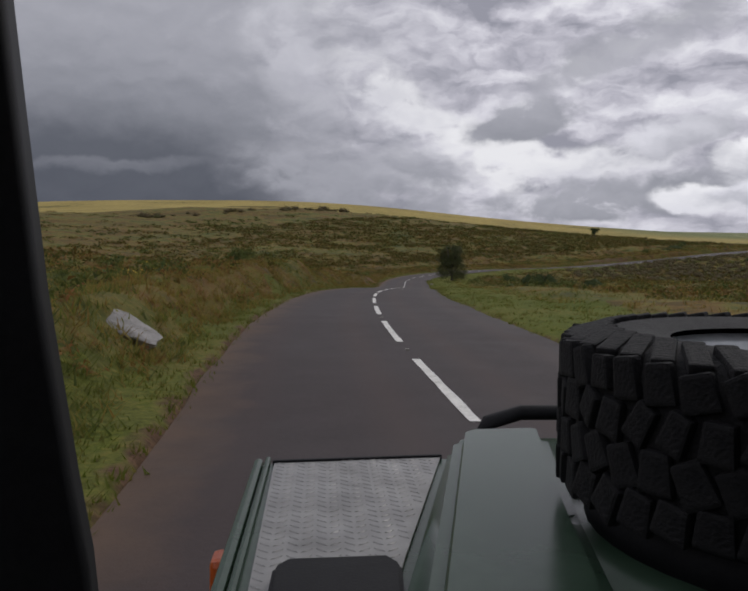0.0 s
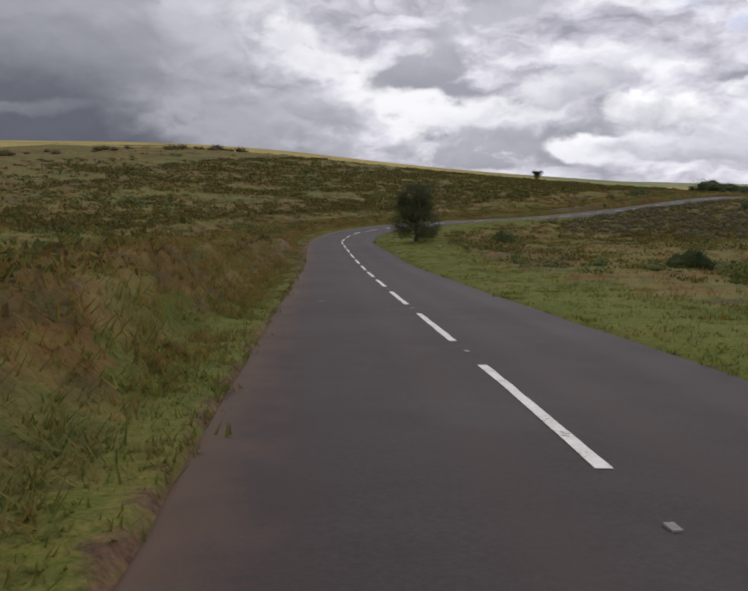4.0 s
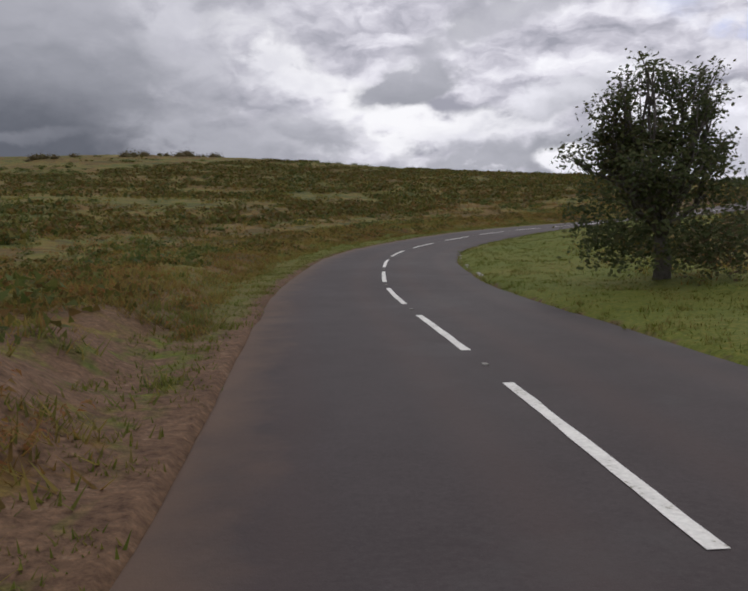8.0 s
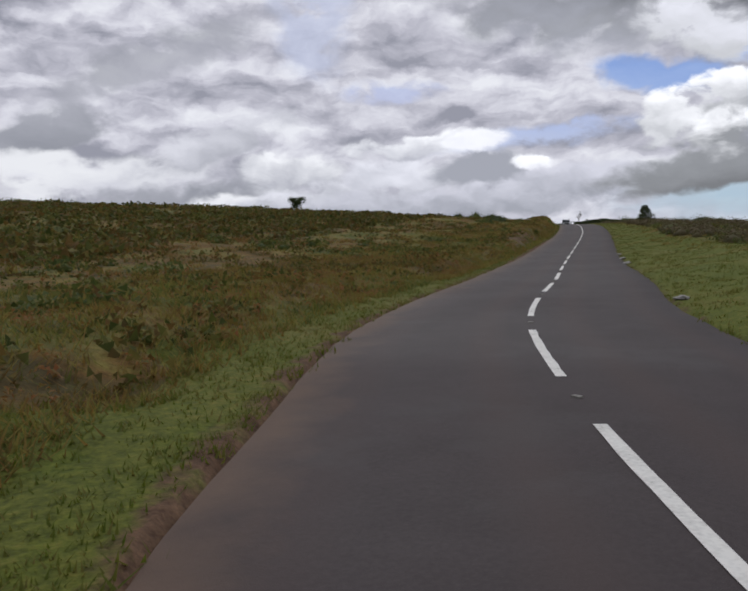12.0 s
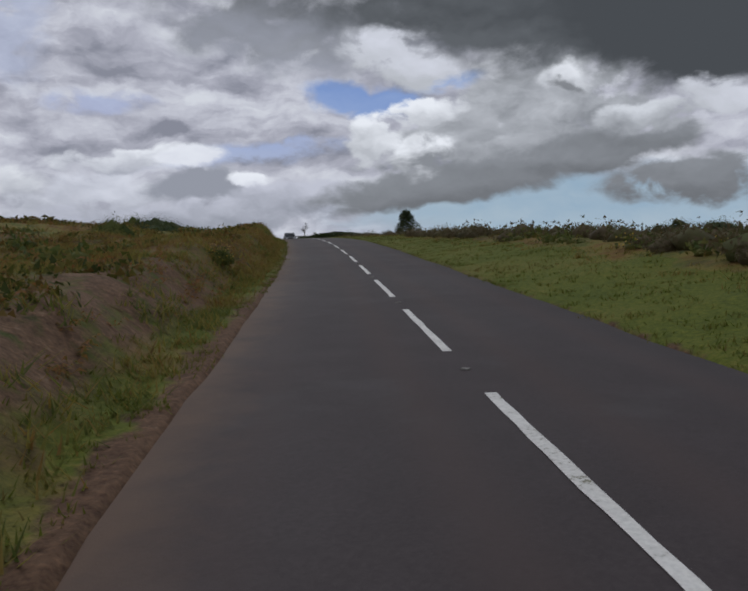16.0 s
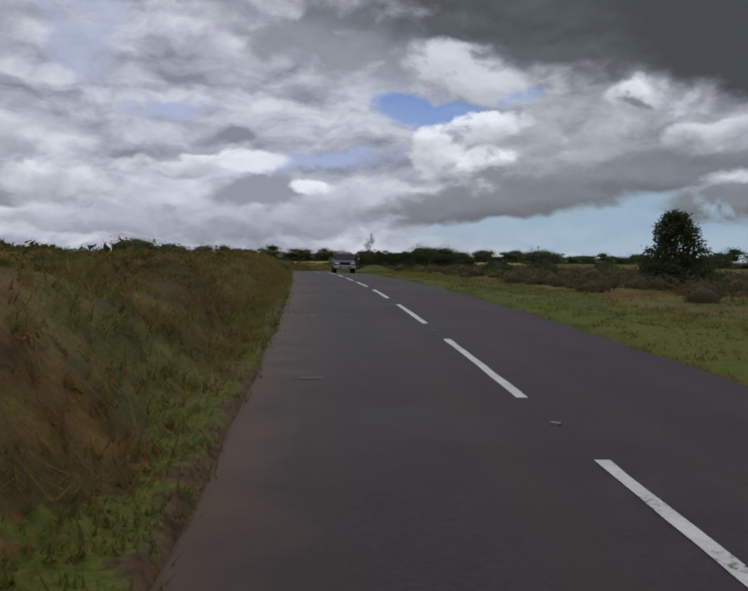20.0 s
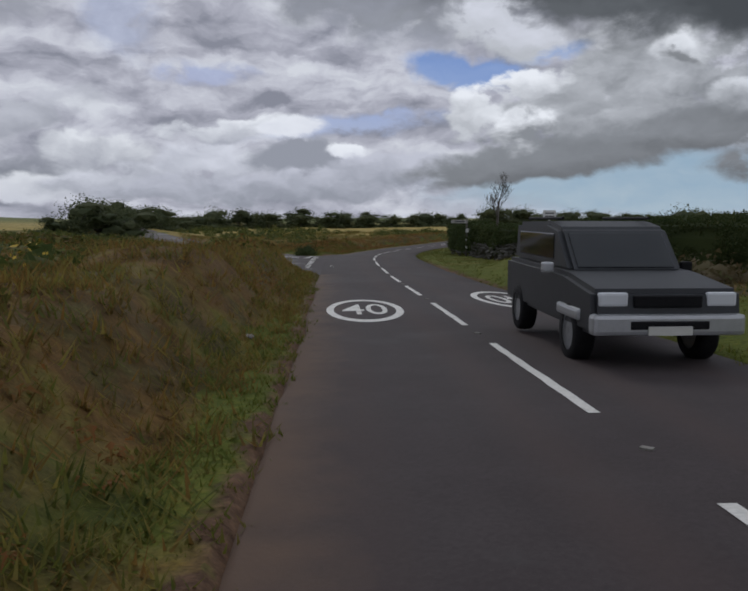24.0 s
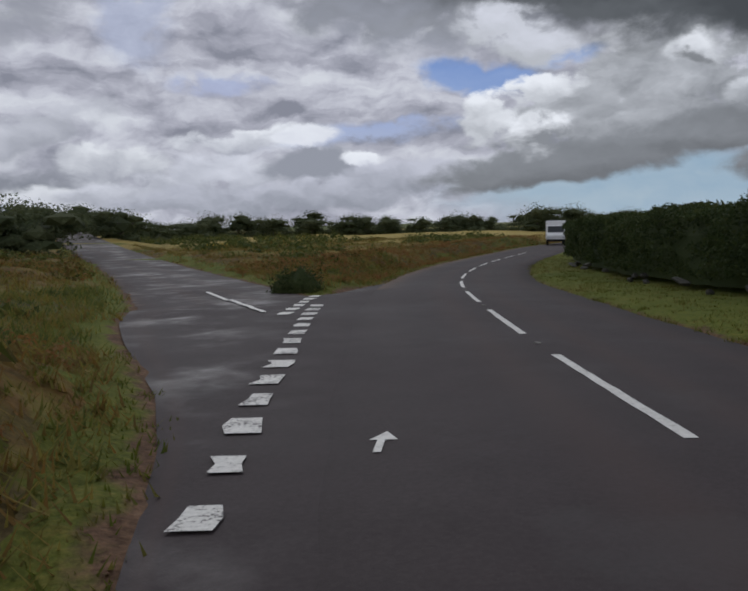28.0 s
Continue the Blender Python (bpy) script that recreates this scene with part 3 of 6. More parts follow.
def terrain(p):
    """Height and surface weights of the ground at the points p (x, y)."""
    s, l, zr = nearest(p)
    x, y = p[:, 0], p[:, 1]
    e = np.abs(l) - HALF
    left = l < 0
    lump = 0.12 * value_noise(x, y, 1.2, 3) + 0.19 * value_noise(x, y, 3.0, 4)
    wide = 0.5 * value_noise(x, y, 14, 5) + 0.9 * value_noise(x, y, 45, 6)
    bh = table(s, BANK) * (1 + 0.18 * value_noise(s, s * 0, 6.0, 8))
    foot = 0.55 + 0.35 * value_noise(s, s * 0 + 40, 5.0, 9) + table(s, [(0, 0.3), (20, 0.1), (95, 0.2), (105, 1.2), (150, 1.0), (170, 0.1), (300, 0.05), (306, -0.2), (320, -0.2), (330, 0.1), (420, 0.1)])
    eb = e - np.where((s > 312.3) & (s < 332), table(s, APRON) - HALF, 0)     # the bank keeps clear of the junction's apron
    bank = bh * step01(eb, foot, foot + 1.0 + 0.4 * bh)
    bank = bank - 0.62 * bh * step01(eb, foot + 1.9, foot + 5.0)
    d = np.maximum(e - 2.5, 0)
    zl = bank + np.minimum(d, 190) * table(s, RISE) + step01(e, 1, 14) * wide * 0.5
    zl = zl + lump * step01(e, 0.25, 1.6) * (0.7 + 0.5 * (bh > 0.5))
    zright = 0.10 * step01(e, 0.1, 0.8) + 0.22 * step01(e, 2.5, 5) * table(s, [(0, 1), (60, 0.6), (120, 0.9), (145, 1.8), (170, 1.6), (198, 1.6), (211, 1.1), (226, 0.4), (255, 0.1), (290, 0.5), (300, 0.9), (420, 1)])
    zright = zright - np.minimum(np.maximum(e - 6, 0), 50) * table(s, [(-60, 0.0), (80, -0.015), (130, 0.0), (145, 0.025), (170, 0.055), (240, 0.055), (285, 0.03), (300, 0.015), (420, 0.0)])
    zright = zright + 0.75 * np.exp(-((s - 313.0) / 4.2) ** 2 - ((e - 3.3) / 1.5) ** 2)
    berm = table(s, [(118, 0.0), (135, 0.3), (158, 0.2), (170, 0.2), (182, 0.3), (198, 0.32), (211, 0.14), (226, 0.0), (255, -0.12), (290, -0.05), (300, 0.0)])
    zright = zright + berm * step01(e, 0.5, 2.6 + 0.4 * berm) * (1 - 0.75 * step01(e, 4.2, 8.0))
    zright = zright + lump * (0.35 * step01(e, 0.5, 3) + 0.5 * step01(e, 5, 9)) + step01(e, 3, 20) * wide * 0.45
    z = zr + np.where(left, zl, zright)
    # the far land: a hill ahead of the first stretch, and a plain that falls away on the other hand
    r = np.hypot(x - 60, y - 140)
    hill = 24 * np.exp(-(((x + 60) / 250) ** 2 + ((y - 640) / 260) ** 2))
    plain = -13 - 22 * step01(r, 300, 3000) + hill + 2.5 * value_noise(x, y, 160, 11) * step01(r, 150, 500)
    blend = step01(np.abs(l), 130, 420)
    z = z * (1 - blend) + (plain + np.where(left, 6.0, 0) * (1 - step01(r, 500, 1500))) * blend
    # the side road cuts through
    qs, ql, qz = nearest(p, (QS, QC, QD), 2)
    k = step01(np.abs(ql), 2.6, 6.5)
    onside = left & (e > -0.5) & (qs < 115)
    z = np.where(onside, (qz - 0.03 + 0.25 * step01(np.abs(ql), 2.6, 3.6)) * (1 - k) + z * k, z)
    e2 = np.where(onside, np.minimum(e, np.maximum(np.abs(ql) - 2.35, -0.5)), e)
    z = np.where(e < 0, zr - 0.25, z)
    z = np.where(onside & (np.abs(ql) < 2.2), qz - 0.25, z)
    ap = table(s, APRON)
    k = np.where(left & (s > 312.3) & (s < 341.6), step01(np.abs(l) - ap, -0.25, 0.5), 1.0)
    z = (zr - 0.05) * (1 - k) + z * k
    e2 = np.where(left & (s > 313.1) & (s < 340.5), np.minimum(e2, np.maximum(np.abs(l) - ap, -0.5)), e2)
    w = {
        "edge": e2,
        "far": l,
        "turf": np.where(left, table(s, [(-60, 1.4), (20, 0.9), (90, 0.9), (104, 2.0), (125, 2.3), (140, 1.5), (165, 0.8), (230, 0.65), (300, 0.6), (318, 0.6), (330, 1.2), (420, 1.2)]),
                         table(s, [(-60, 5), (40, 3.2), (85, 4.5), (110, 7), (135, 9), (158, 7), (172, 4.6), (190, 3.4), (215, 3.6), (300, 3.8), (315, 5), (330, 6), (420, 6)])),
        "soil": np.where(left, table(s, [(-60, 0.15), (60, 0.12), (80, 0.25), (92, 0.4), (108, 0.28), (150, 0.15), (172, 0.35), (186, 0.4), (200, 0.12), (290, 0.2), (312, 0.2), (330, 0.15), (420, 0.2)]),
                         table(s, [(-60, 0.05), (300, 0.05), (308, 0.25), (316, 0.3), (332, 0.1), (420, 0.1)])),
        "bare": np.where(left, table(s, [(60, 0.1), (72, 0.45), (90, 0.8), (97, 0.3), (120, 0.05), (172, 0.1), (180, 0.6), (190, 0.62), (197, 0.1), (290, 0.15), (309, 0.35), (316, 0.08), (335, 0.05)]) * (1 - step01(e, 2.2, 3.6)) * np.where((s > 150) & (s < 300), step01(e, 0.75, 1.15), 1.0), 0),
        # where the hilltop's painted sun patch lies
        "dry": step01(z + 2.5 * value_noise(x, y, 60, 12) + 1.4 * value_noise(x, y, 22, 13), -15.0, -6.5) * step01(r, 165, 280) * np.where(left, 1, 0),
        "field": step01(r, 330, 480) * (1 - step01(hill, 3, 9)),
    }
    return z, w


def mesh_object(name, verts, faces, mat, smooth=True, weights=None):
    me = bpy.data.meshes.new(name)
    me.from_pydata([tuple(v) for v in verts], [], faces)
    me.materials.append(mat)
    if weights:
        for k, v in weights.items():
            a = me.attributes.new(k, "FLOAT", "POINT")
            a.data.foreach_set("value", np.asarray(v, np.float32))
    if smooth:
        me.polygons.foreach_set("use_smooth", [True] * len(me.polygons))
    me.update()
    return new(name, me)


def grid_faces(n, m, base=0):
    return [(base + i * m + j, base + i * m + j + 1, base + (i + 1) * m + j + 1, base + (i + 1) * m + j) for i in range(n - 1) for j in range(m - 1)]


def build_ground():
    verts, faces = [], []
    # strips beside the tarmac
    s = np.arange(S0, RS[-1] - 1, 0.55)
    off = np.concatenate([np.arange(0, 3.2, 0.25), np.arange(3.2, 8, 0.5), np.arange(8, 22.1, 1.4)]) - 0.12
    count = 0
    for side in (-1, 1):
        o = HALF + off
        S_, O_ = np.meshgrid(s, o, indexing="ij")
        p = on_line(S_.ravel(), side * O_.ravel())
        f = grid_faces(len(s), len(o), count)
        faces += [q[::-1] for q in f] if side > 0 else f
        verts.append(p[:, :2])
        count += len(p)
    near_count = count
    # the land around, coarser with distance
    ax = np.concatenate([-np.geomspace(4600, 330, 16), np.arange(-320, 640, 5.0), np.geomspace(650, 4700, 16)])
    X_, Y_ = np.meshgrid(ax, ax, indexing="ij")
    faces += [q[::-1] for q in grid_faces(len(ax), len(ax), count)]
    verts.append(np.stack([X_.ravel(), Y_.ravel()], 1))
    p = np.vstack(verts)
    z, w = terrain(p)
    l = np.abs(w["far"])
    under = np.arange(len(p)) >= near_count
    z = np.where(under, z - 1.8 * (1 - step01(l, 14, 23)) - 0.05, z)
    ob = mesh_object("ground", np.column_stack([p, z]), faces, GROUND, True, w)
    return tagged(ob, "open moor of rough grass, bracken and bare earth", "ground", kind="structure")


ground = build_ground()


def strip(name, line, s, half, mat, crown=0.05, lift=0.0):
    o = np.array([-half - 0.1, -half, -half * 0.6, -half * 0.25, 0, half * 0.25, half * 0.6, half, half + 0.1])
    S_, O_ = np.meshgrid(s, o, indexing="ij")
    p = on_line(S_.ravel(), O_.ravel(), line)
    oo = O_.ravel()
    rag = 0.04 * value_noise(p[:, 0], p[:, 1], 0.9, 21) + 0.05 * value_noise(p[:, 0], p[:, 1], 2.5, 22)
    edge = np.abs(oo) > half * 0.95
    q = on_line(S_.ravel(), oo + np.where(edge, np.sign(oo) * rag, 0), line)
    q[:, 2] += lift + crown * (1 - (oo / half) ** 2) * 0.5 - np.where(np.abs(oo) > half + 0.05, 0.12, 0)
    return mesh_object(name, q, [f[::-1] for f in grid_faces(len(s), len(o))], mat, True, {"lateral": np.where((oo < -1.4) & (S_.ravel() > 314) & (S_.ravel() < 337) & (line[0] is RS), -1.35, oo), "wet": np.full(len(oo), 0.0 if line[0] is RS else 0.5)})


road = tagged(strip("road", (RS, RC, RD), np.arange(S0, RS[-1] - 1, 0.75), HALF, ASPHALT), "narrow two-lane tarmac moor road with silted edges", "road", kind="structure")
side_road = tagged(strip("side_road", (QS, QC, QD), np.arange(0.0, QS[-1], 0.75), 2.3, ASPHALT, 0.03, -0.03), "damp worn tarmac side road joining at a junction", "road", kind="structure")


def junction_apron():
    s = np.arange(312.9, 341.1, 0.4)
    k = np.linspace(0, 1, 7)
    v = []
    for a in s:
        o = float(table(a, APRON))
        for w in k:
            p = on_line(a, -2.5 - (o - 2.5) * w)
            v.append((p[0], p[1], p[2] + (0.004 - 0.015 * w if w else -0.02)))
    lat = np.tile(np.array([1.35, 1.35, 1.35, 1.35, 1.4, 1.7, 2.5]), len(s))
    o = mesh_object("junction_surface", v, grid_faces(len(s), 7), ASPHALT, True, {"lateral": lat, "wet": np.tile(np.array([0, 0.05, 0.2, 0.45, 0.65, 0.7, 0.4]), len(s))})
    o.parent = side_road
    return o


junction_apron()


def road_z(l):
    return 0.05 * (1 - (l / HALF) ** 2) * 0.5


def part(name, verts, faces, mat, parent, label="", smooth=False):
    ob = mesh_object(name, verts, faces, mat, smooth)
    ob.parent = parent
    if label:
        tagged(ob, label)
    return ob


def mark(name, s_a, s_b, l_a, l_b, parent=None, worn=0.008, seed=0, line=(RS, RC, RD), flat_z=None, lift=0.006):
    """A painted bar between two stretches of the road's line, with ragged edges."""
    rng = np.random.RandomState(seed)
    n = max(3, int(abs(s_b - s_a) / 0.35) + 1)
    s = np.linspace(s_a, s_b, n)
    ra, rb = rng.uniform(-worn, worn, n), rng.uniform(-worn, worn, n)
    a, b = on_line(s, l_a + ra, line), on_line(s, l_b + rb, line)
    a[:, 2] += (road_z(l_a) if flat_z is None else flat_z) + lift
    b[:, 2] += (road_z(l_b) if flat_z is None else flat_z) + lift
    v = np.vstack([a, b])
    return part(name, v, [(i, n + i, n + i + 1, i + 1) for i in range(n - 1)], PAINT, parent or road)


# centre line: number of the dash, and where it starts
DASH = [(-12, -60.00), (0, 6.40), (2, 17.36), (3, 22.14), (5, 31.99), (6, 37.36), (10, 60.07), (12, 70.64), (15, 86.50), (18, 103.25), (21, 120.44), (25, 142.19), (26, 146.94), (30, 170.40), (34, 196.16), (41, 238.54), (45, 264.87), (51, 302.91), (52, 308.39), (53, 313.67), (54, 319.93), (64, 378.40)]
for k in range(-6, 64):
    a, b = table(k, DASH), table(k + 1, DASH)
    mark("centre_line_mark", a, a + 0.66 * (b - a), -0.055, 0.055, seed=k + 50)
    c = a + 0.83 * (b - a)
    q = on_line(c, 0.0)
    stud = bmesh.new()
    bmesh.ops.create_cube(stud, size=1, matrix=Matrix.Translation((q[0], q[1], q[2] + 0.033)) @ Matrix.Diagonal((0.06, 0.09, 0.016, 1)))
    me = bpy.data.meshes.new("road_stud")
    stud.to_mesh(me)
    stud.free()
    me.materials.append(KERB)
    o = new("road_stud", me)
    o.parent = road


# ---- pale scuffs left in the lane ----
for k, (a, l, long, wide) in enumerate([(239.6, -2.15, 0.10, 0.22), (246.5, -2.1, 0.18, 0.10), (250.2, -0.75, 0.14, 0.12), (253.0, -2.1, 0.14, 0.24), (271.5, -1.9, 0.16, 0.12), (65.5, -0.35, 0.3, 0.24), (55.0, -1.9, 0.2, 0.16)]):
    mark("scuff_mark", a, a + long, l, l + wide, seed=700 + k, worn=0.03).data.materials[0] = SCUFF


# ---- speed roundels painted on both lanes ----
def ring(name, s_c, l_c, half_s, half_l, band, n=56):
    v, f = [], []
    for i in range(n):
        a = 2 * math.pi * i / n
        for k in (1.0, 1.0 - band):
            l = l_c + half_l * k * math.sin(a)
            p = on_line(s_c + half_s * (k if k == 1 else 1 - band * 0.9) * math.cos(a), l)
            v.append((p[0], p[1], p[2] + road_z(l) + 0.007))
    for i in range(n):
        j = (i + 1) % n
        f.append((2 * i, 2 * i + 1, 2 * j + 1, 2 * j))
    return part(name, v, f, PAINT, road, "white painted ring")


def road_text(body, s_c, l_c, long, wide, back=False):
    cu = bpy.data.curves.new("numerals", "FONT")
    cu.body, cu.align_x, cu.align_y = body, "CENTER", "CENTER"
    cu.offset = 0.004
    tmp = new("numerals", cu)
    me = bpy.data.meshes.new_from_object(tmp.evaluated_get(bpy.context.evaluated_depsgraph_get()))
    bpy.data.objects.remove(tmp)
    co = np.array([v.co for v in me.vertices])
    lo, hi = co.min(0), co.max(0)
    k = -1 if back else 1
    for v in me.vertices:
        u = (v.co.x - (lo[0] + hi[0]) / 2) / (hi[0] - lo[0]) * wide * k
        t = (v.co.y - (lo[1] + hi[1]) / 2) / (hi[1] - lo[1]) * long * k
        p = on_line(s_c + t, l_c + u)
        v.co = (p[0], p[1], p[2] + road_z(l_c + u) + 0.007)
    me.materials.clear()
    me.materials.append(PAINT)
    o = new("numerals", me)
    o.parent = road
    return tagged(o, "painted white numerals 40")


ring("roundel", 299.5, -1.57, 2.3, 0.78, 0.19)
road_text("40", 299.55, -1.57, 2.1, 0.92)
ring("roundel", 301.8, 1.95, 2.42, 0.78, 0.19)
road_text("40", 301.8, 1.95, 2.1, 0.92, True)

# ---- junction: give-way bars, side-road line and a small arrow ----
for i in range(1, 15):
    a = 317.5 + i * 0.98
    m = float(table(a, [(317, -3.34), (325, -3.42), (331, -3.68), (335, -3.74)]))
    mark("give_way_mark", a, a + (0.5 if i > 2 else 0.38), m - (0.15 if i > 2 else 0.1), m + 0.13, seed=300 + i, worn=0.07 if i < 7 else 0.03, flat_z=0.0, lift=0.013).data.materials[0] = WORN_PAINT
for i in range(6):
    a = 329.4 + i * 0.98
    mark("give_way_mark", a, a + 0.55, -4.25, -4.0, seed=330 + i, worn=0.04, flat_z=0.0, lift=0.012)


def side_line():
    """The side road's centre line, lying on whichever surface is uppermost."""
    q = np.linspace(-0.2, 8.4, 22)
    v = np.vstack([on_line(np.maximum(q, 0), o + 0.008 * np.sin(5 * q), (QS, QC, QD)) for o in (-0.05, 0.07)])
    s_, l_, zr = nearest(v[:, :2], step=1)
    over = np.abs(l_) < table(s_, APRON) + 0.4
    v[:, 2] = np.where(over, np.maximum(zr, v[:, 2] - 0.015), v[:, 2] - 0.015) + 0.022
    part("side_line_mark", v, [(i, 22 + i, 23 + i, i + 1) for i in range(21)], PAINT, side_road)


side_line()


def arrow(s_c, l_c):
    v = []
    for ds, dl in ((-0.36, -0.09), (-0.36, -0.03), (0.04, 0.015), (0.04, 0.11), (0.34, 0.04), (0.04, -0.11), (0.04, -0.045)):
        p = on_line(s_c + 0.8 * ds, l_c + dl)
        v.append((p[0], p[1], p[2] + road_z(l_c) + 0.007))
    part("arrow_mark", v, [(0, 1, 2, 6), (5, 6, 2, 3, 4)], PAINT, road, "worn painted arrow")


arrow(320.12, -2.25)


# ---- plants: templates joined into sheets of growth ----
def blades(n, high, spread, width, seed, lean=0.5):
    """A tuft of bent blades from one root."""
    rng = np.random.RandomState(seed)
    v, f = [], []
    for _ in range(n):
        a, h = rng.uniform(0, 2 * math.pi), high * rng.uniform(0.55, 1.1)
        r, k = spread * rng.uniform(0, 1), lean * rng.uniform(0.3, 1.2)
        c, s = math.cos(a), math.sin(a)
        x, y = r * c, r * s
        wx, wy = -s * width, c * width
        b = len(v)
        v += [(x - wx, y - wy, -0.03), (x + wx, y + wy, -0.03), (x + c * k * h * 0.35 + wx * 0.7, y + s * k * h * 0.35 + wy * 0.7, h * 0.6),
              (x + c * k * h * 0.35 - wx * 0.7, y + s * k * h * 0.35 - wy * 0.7, h * 0.6), (x + c * k * h, y + s * k * h, h * (1 - 0.25 * k))]
        f += [(b, b + 1, b + 2, b + 3), (b + 3, b + 2, b + 4)]
    return np.array(v), f


def fronds(n, long, seed):
    """Arching bracken fronds: pairs of pointed leaflets along a bent stalk."""
    rg = np.random.RandomState(seed)
    v, f = [], []
    for _ in range(n):
        a, k = rg.uniform(0, 2 * math.pi), long * rg.uniform(0.6, 1.15)
        c, s = math.cos(a), math.sin(a)
        h = k * rg.uniform(0.5, 0.95)
        for i in range(6):
            t = 0.2 + 0.8 * i / 5
            r, z, w = k * t, h * math.sin(2.1 * t), 0.30 * k * (1.12 - t)
            r2, z2 = k * (t + 0.13), h * math.sin(2.1 * (t + 0.13)) - 0.02
            for side in (-1, 1):
                b = len(v)
                q = w * rg.uniform(0.8, 1.2)
                v += [(c * r, s * r, z), (c * r2, s * r2, z2), (c * (r + 0.3 * q) - s * q * side, s * (r + 0.3 * q) + c * q * side, z - 0.35 * q + rg.uniform(-0.02, 0.02))]
                f.append((b, b + 1, b + 2))
    return np.array(v), f


def leaf_ball(n, rx, rz, leaf, seed, rough=0.35, low=0.0, core=0.74, three=False):
    """A clump: small leaves turned all ways over a lumpy dome, on a darker inner body."""
    rng = np.random.RandomState(seed)
    v, f = [], []
    d = rng.normal(size=(n, 3))
    d /= np.linalg.norm(d, axis=1)[:, None]
    d[:, 2] = np.where(d[:, 2] < low, -d[:, 2] * 0.8, d[:, 2])
    lobes = rng.normal(size=(7, 3))
    lobes /= np.linalg.norm(lobes, axis=1)[:, None]
    bulge = 1 + rough * (np.max(d @ lobes.T, axis=1) - 0.6) * 1.6
    r = bulge * rng.uniform(0.62, 1.0, n)
    c = d * r[:, None] * np.array([rx, rx, rz])
    for i in range(n):
        u = d[i] + rng.normal(0, 0.7, 3)
        t = np.cross(u, rng.normal(size=3))
        t /= np.linalg.norm(t) + 1e-9
        w = np.cross(t, u / (np.linalg.norm(u) + 1e-9))
        k = leaf * rng.uniform(0.6, 1.3)
        b = len(v)
        if three:
            v += [c[i] - w * k * 0.6, c[i] + w * k * 0.6, c[i] + t * k * 1.5]
            f.append((b, b + 1, b + 2))
            continue
        v += [c[i] - t * k, c[i] + w * k * 0.55, c[i] + t * k, c[i] - w * k * 0.55]
        f.append((b, b + 1, b + 2, b + 3))
    if core:
        bm = bmesh.new()
        bmesh.ops.create_icosphere(bm, subdivisions=1, radius=1)
        b = len(v)
        for q in bm.verts:
            k = core * (1 + rough * (max(lobes @ np.array(q.co)) - 0.6) * 1.4)
            v.append(np.array((q.co.x * rx * k, q.co.y * rx * k, max(q.co.z, -0.2) * rz * k)))
        f += [tuple(b + q.index for q in face.verts) for face in bm.faces]
        bm.free()
    return np.array(v), f


def scatter(name, kinds, p, scale, mat, label, category, tilt=0.1, seed=1, squash=None):
    """Copies of the template meshes at the points p, joined in one sheet of growth."""
    rng = np.random.RandomState(seed)
    pick = rng.randint(0, len(kinds), len(p))
    turn = rng.uniform(0, 2 * math.pi, len(p))
    allv, loops, starts, totals = [], [], [], []
    base = nl = 0
    for k, (v, f) in enumerate(kinds):
        q = np.where(pick == k)[0]
        if not len(q):
            continue
        c, s, sc = np.cos(turn[q]), np.sin(turn[q]), scale[q]
        hz = sc if squash is None else sc * squash[q]
        tx, ty = rng.uniform(-tilt, tilt, len(q)), rng.uniform(-tilt, tilt, len(q))
        x = v[None, :, 0] * c[:, None] - v[None, :, 1] * s[:, None]
        y = v[None, :, 0] * s[:, None] + v[None, :, 1] * c[:, None]
        z = v[None, :, 2] * np.ones((len(q), 1))
        allv.append(np.stack([(x + tx[:, None] * z) * sc[:, None] + p[q, 0:1], (y + ty[:, None] * z) * sc[:, None] + p[q, 1:2], z * hz[:, None] + p[q, 2:3]], -1).reshape(-1, 3))
        flat_f = np.concatenate([np.array(g) for g in f])
        lens = np.array([len(g) for g in f])
        offs = base + np.arange(len(q)) * len(v)
        loops.append((flat_f[None, :] + offs[:, None]).ravel())
        totals.append(np.tile(lens, len(q)))
        base += len(v) * len(q)
    V, L, T = np.vstack(allv), np.concatenate(loops), np.concatenate(totals)
    me = bpy.data.meshes.new(name)
    me.vertices.add(len(V))
    me.vertices.foreach_set("co", V.ravel())
    me.loops.add(len(L))
    me.loops.foreach_set("vertex_index", L.astype(np.int32))
    me.polygons.add(len(T))
    me.polygons.foreach_set("loop_start", np.concatenate([[0], np.cumsum(T)[:-1]]).astype(np.int32))
    me.update(calc_edges=True)
    me.materials.append(mat)
    return tagged(new(name, me), label, category, kind="stuff")


def spots(n, s_lo, s_hi, side, e_lo, e_hi, power, seed):
    """Random places beside the road, thicker towards it, with ground height and weights."""
    rng = np.random.RandomState(seed)
    s = rng.uniform(s_lo, s_hi, n)
    e = e_lo + (e_hi - e_lo) * rng.uniform(0, 1, n) ** power
    p = on_line(s, side * (HALF + e))
    z, w = terrain(p[:, :2])
    keep = (w["edge"] > e_lo * 0.6) & (np.abs(np.abs(w["far"]) - HALF - e) < 1.5 + 0.25 * e)
    p[:, 2] = z
    return p[keep], {k: q[keep] for k, q in w.items()}, s[keep], e[keep]


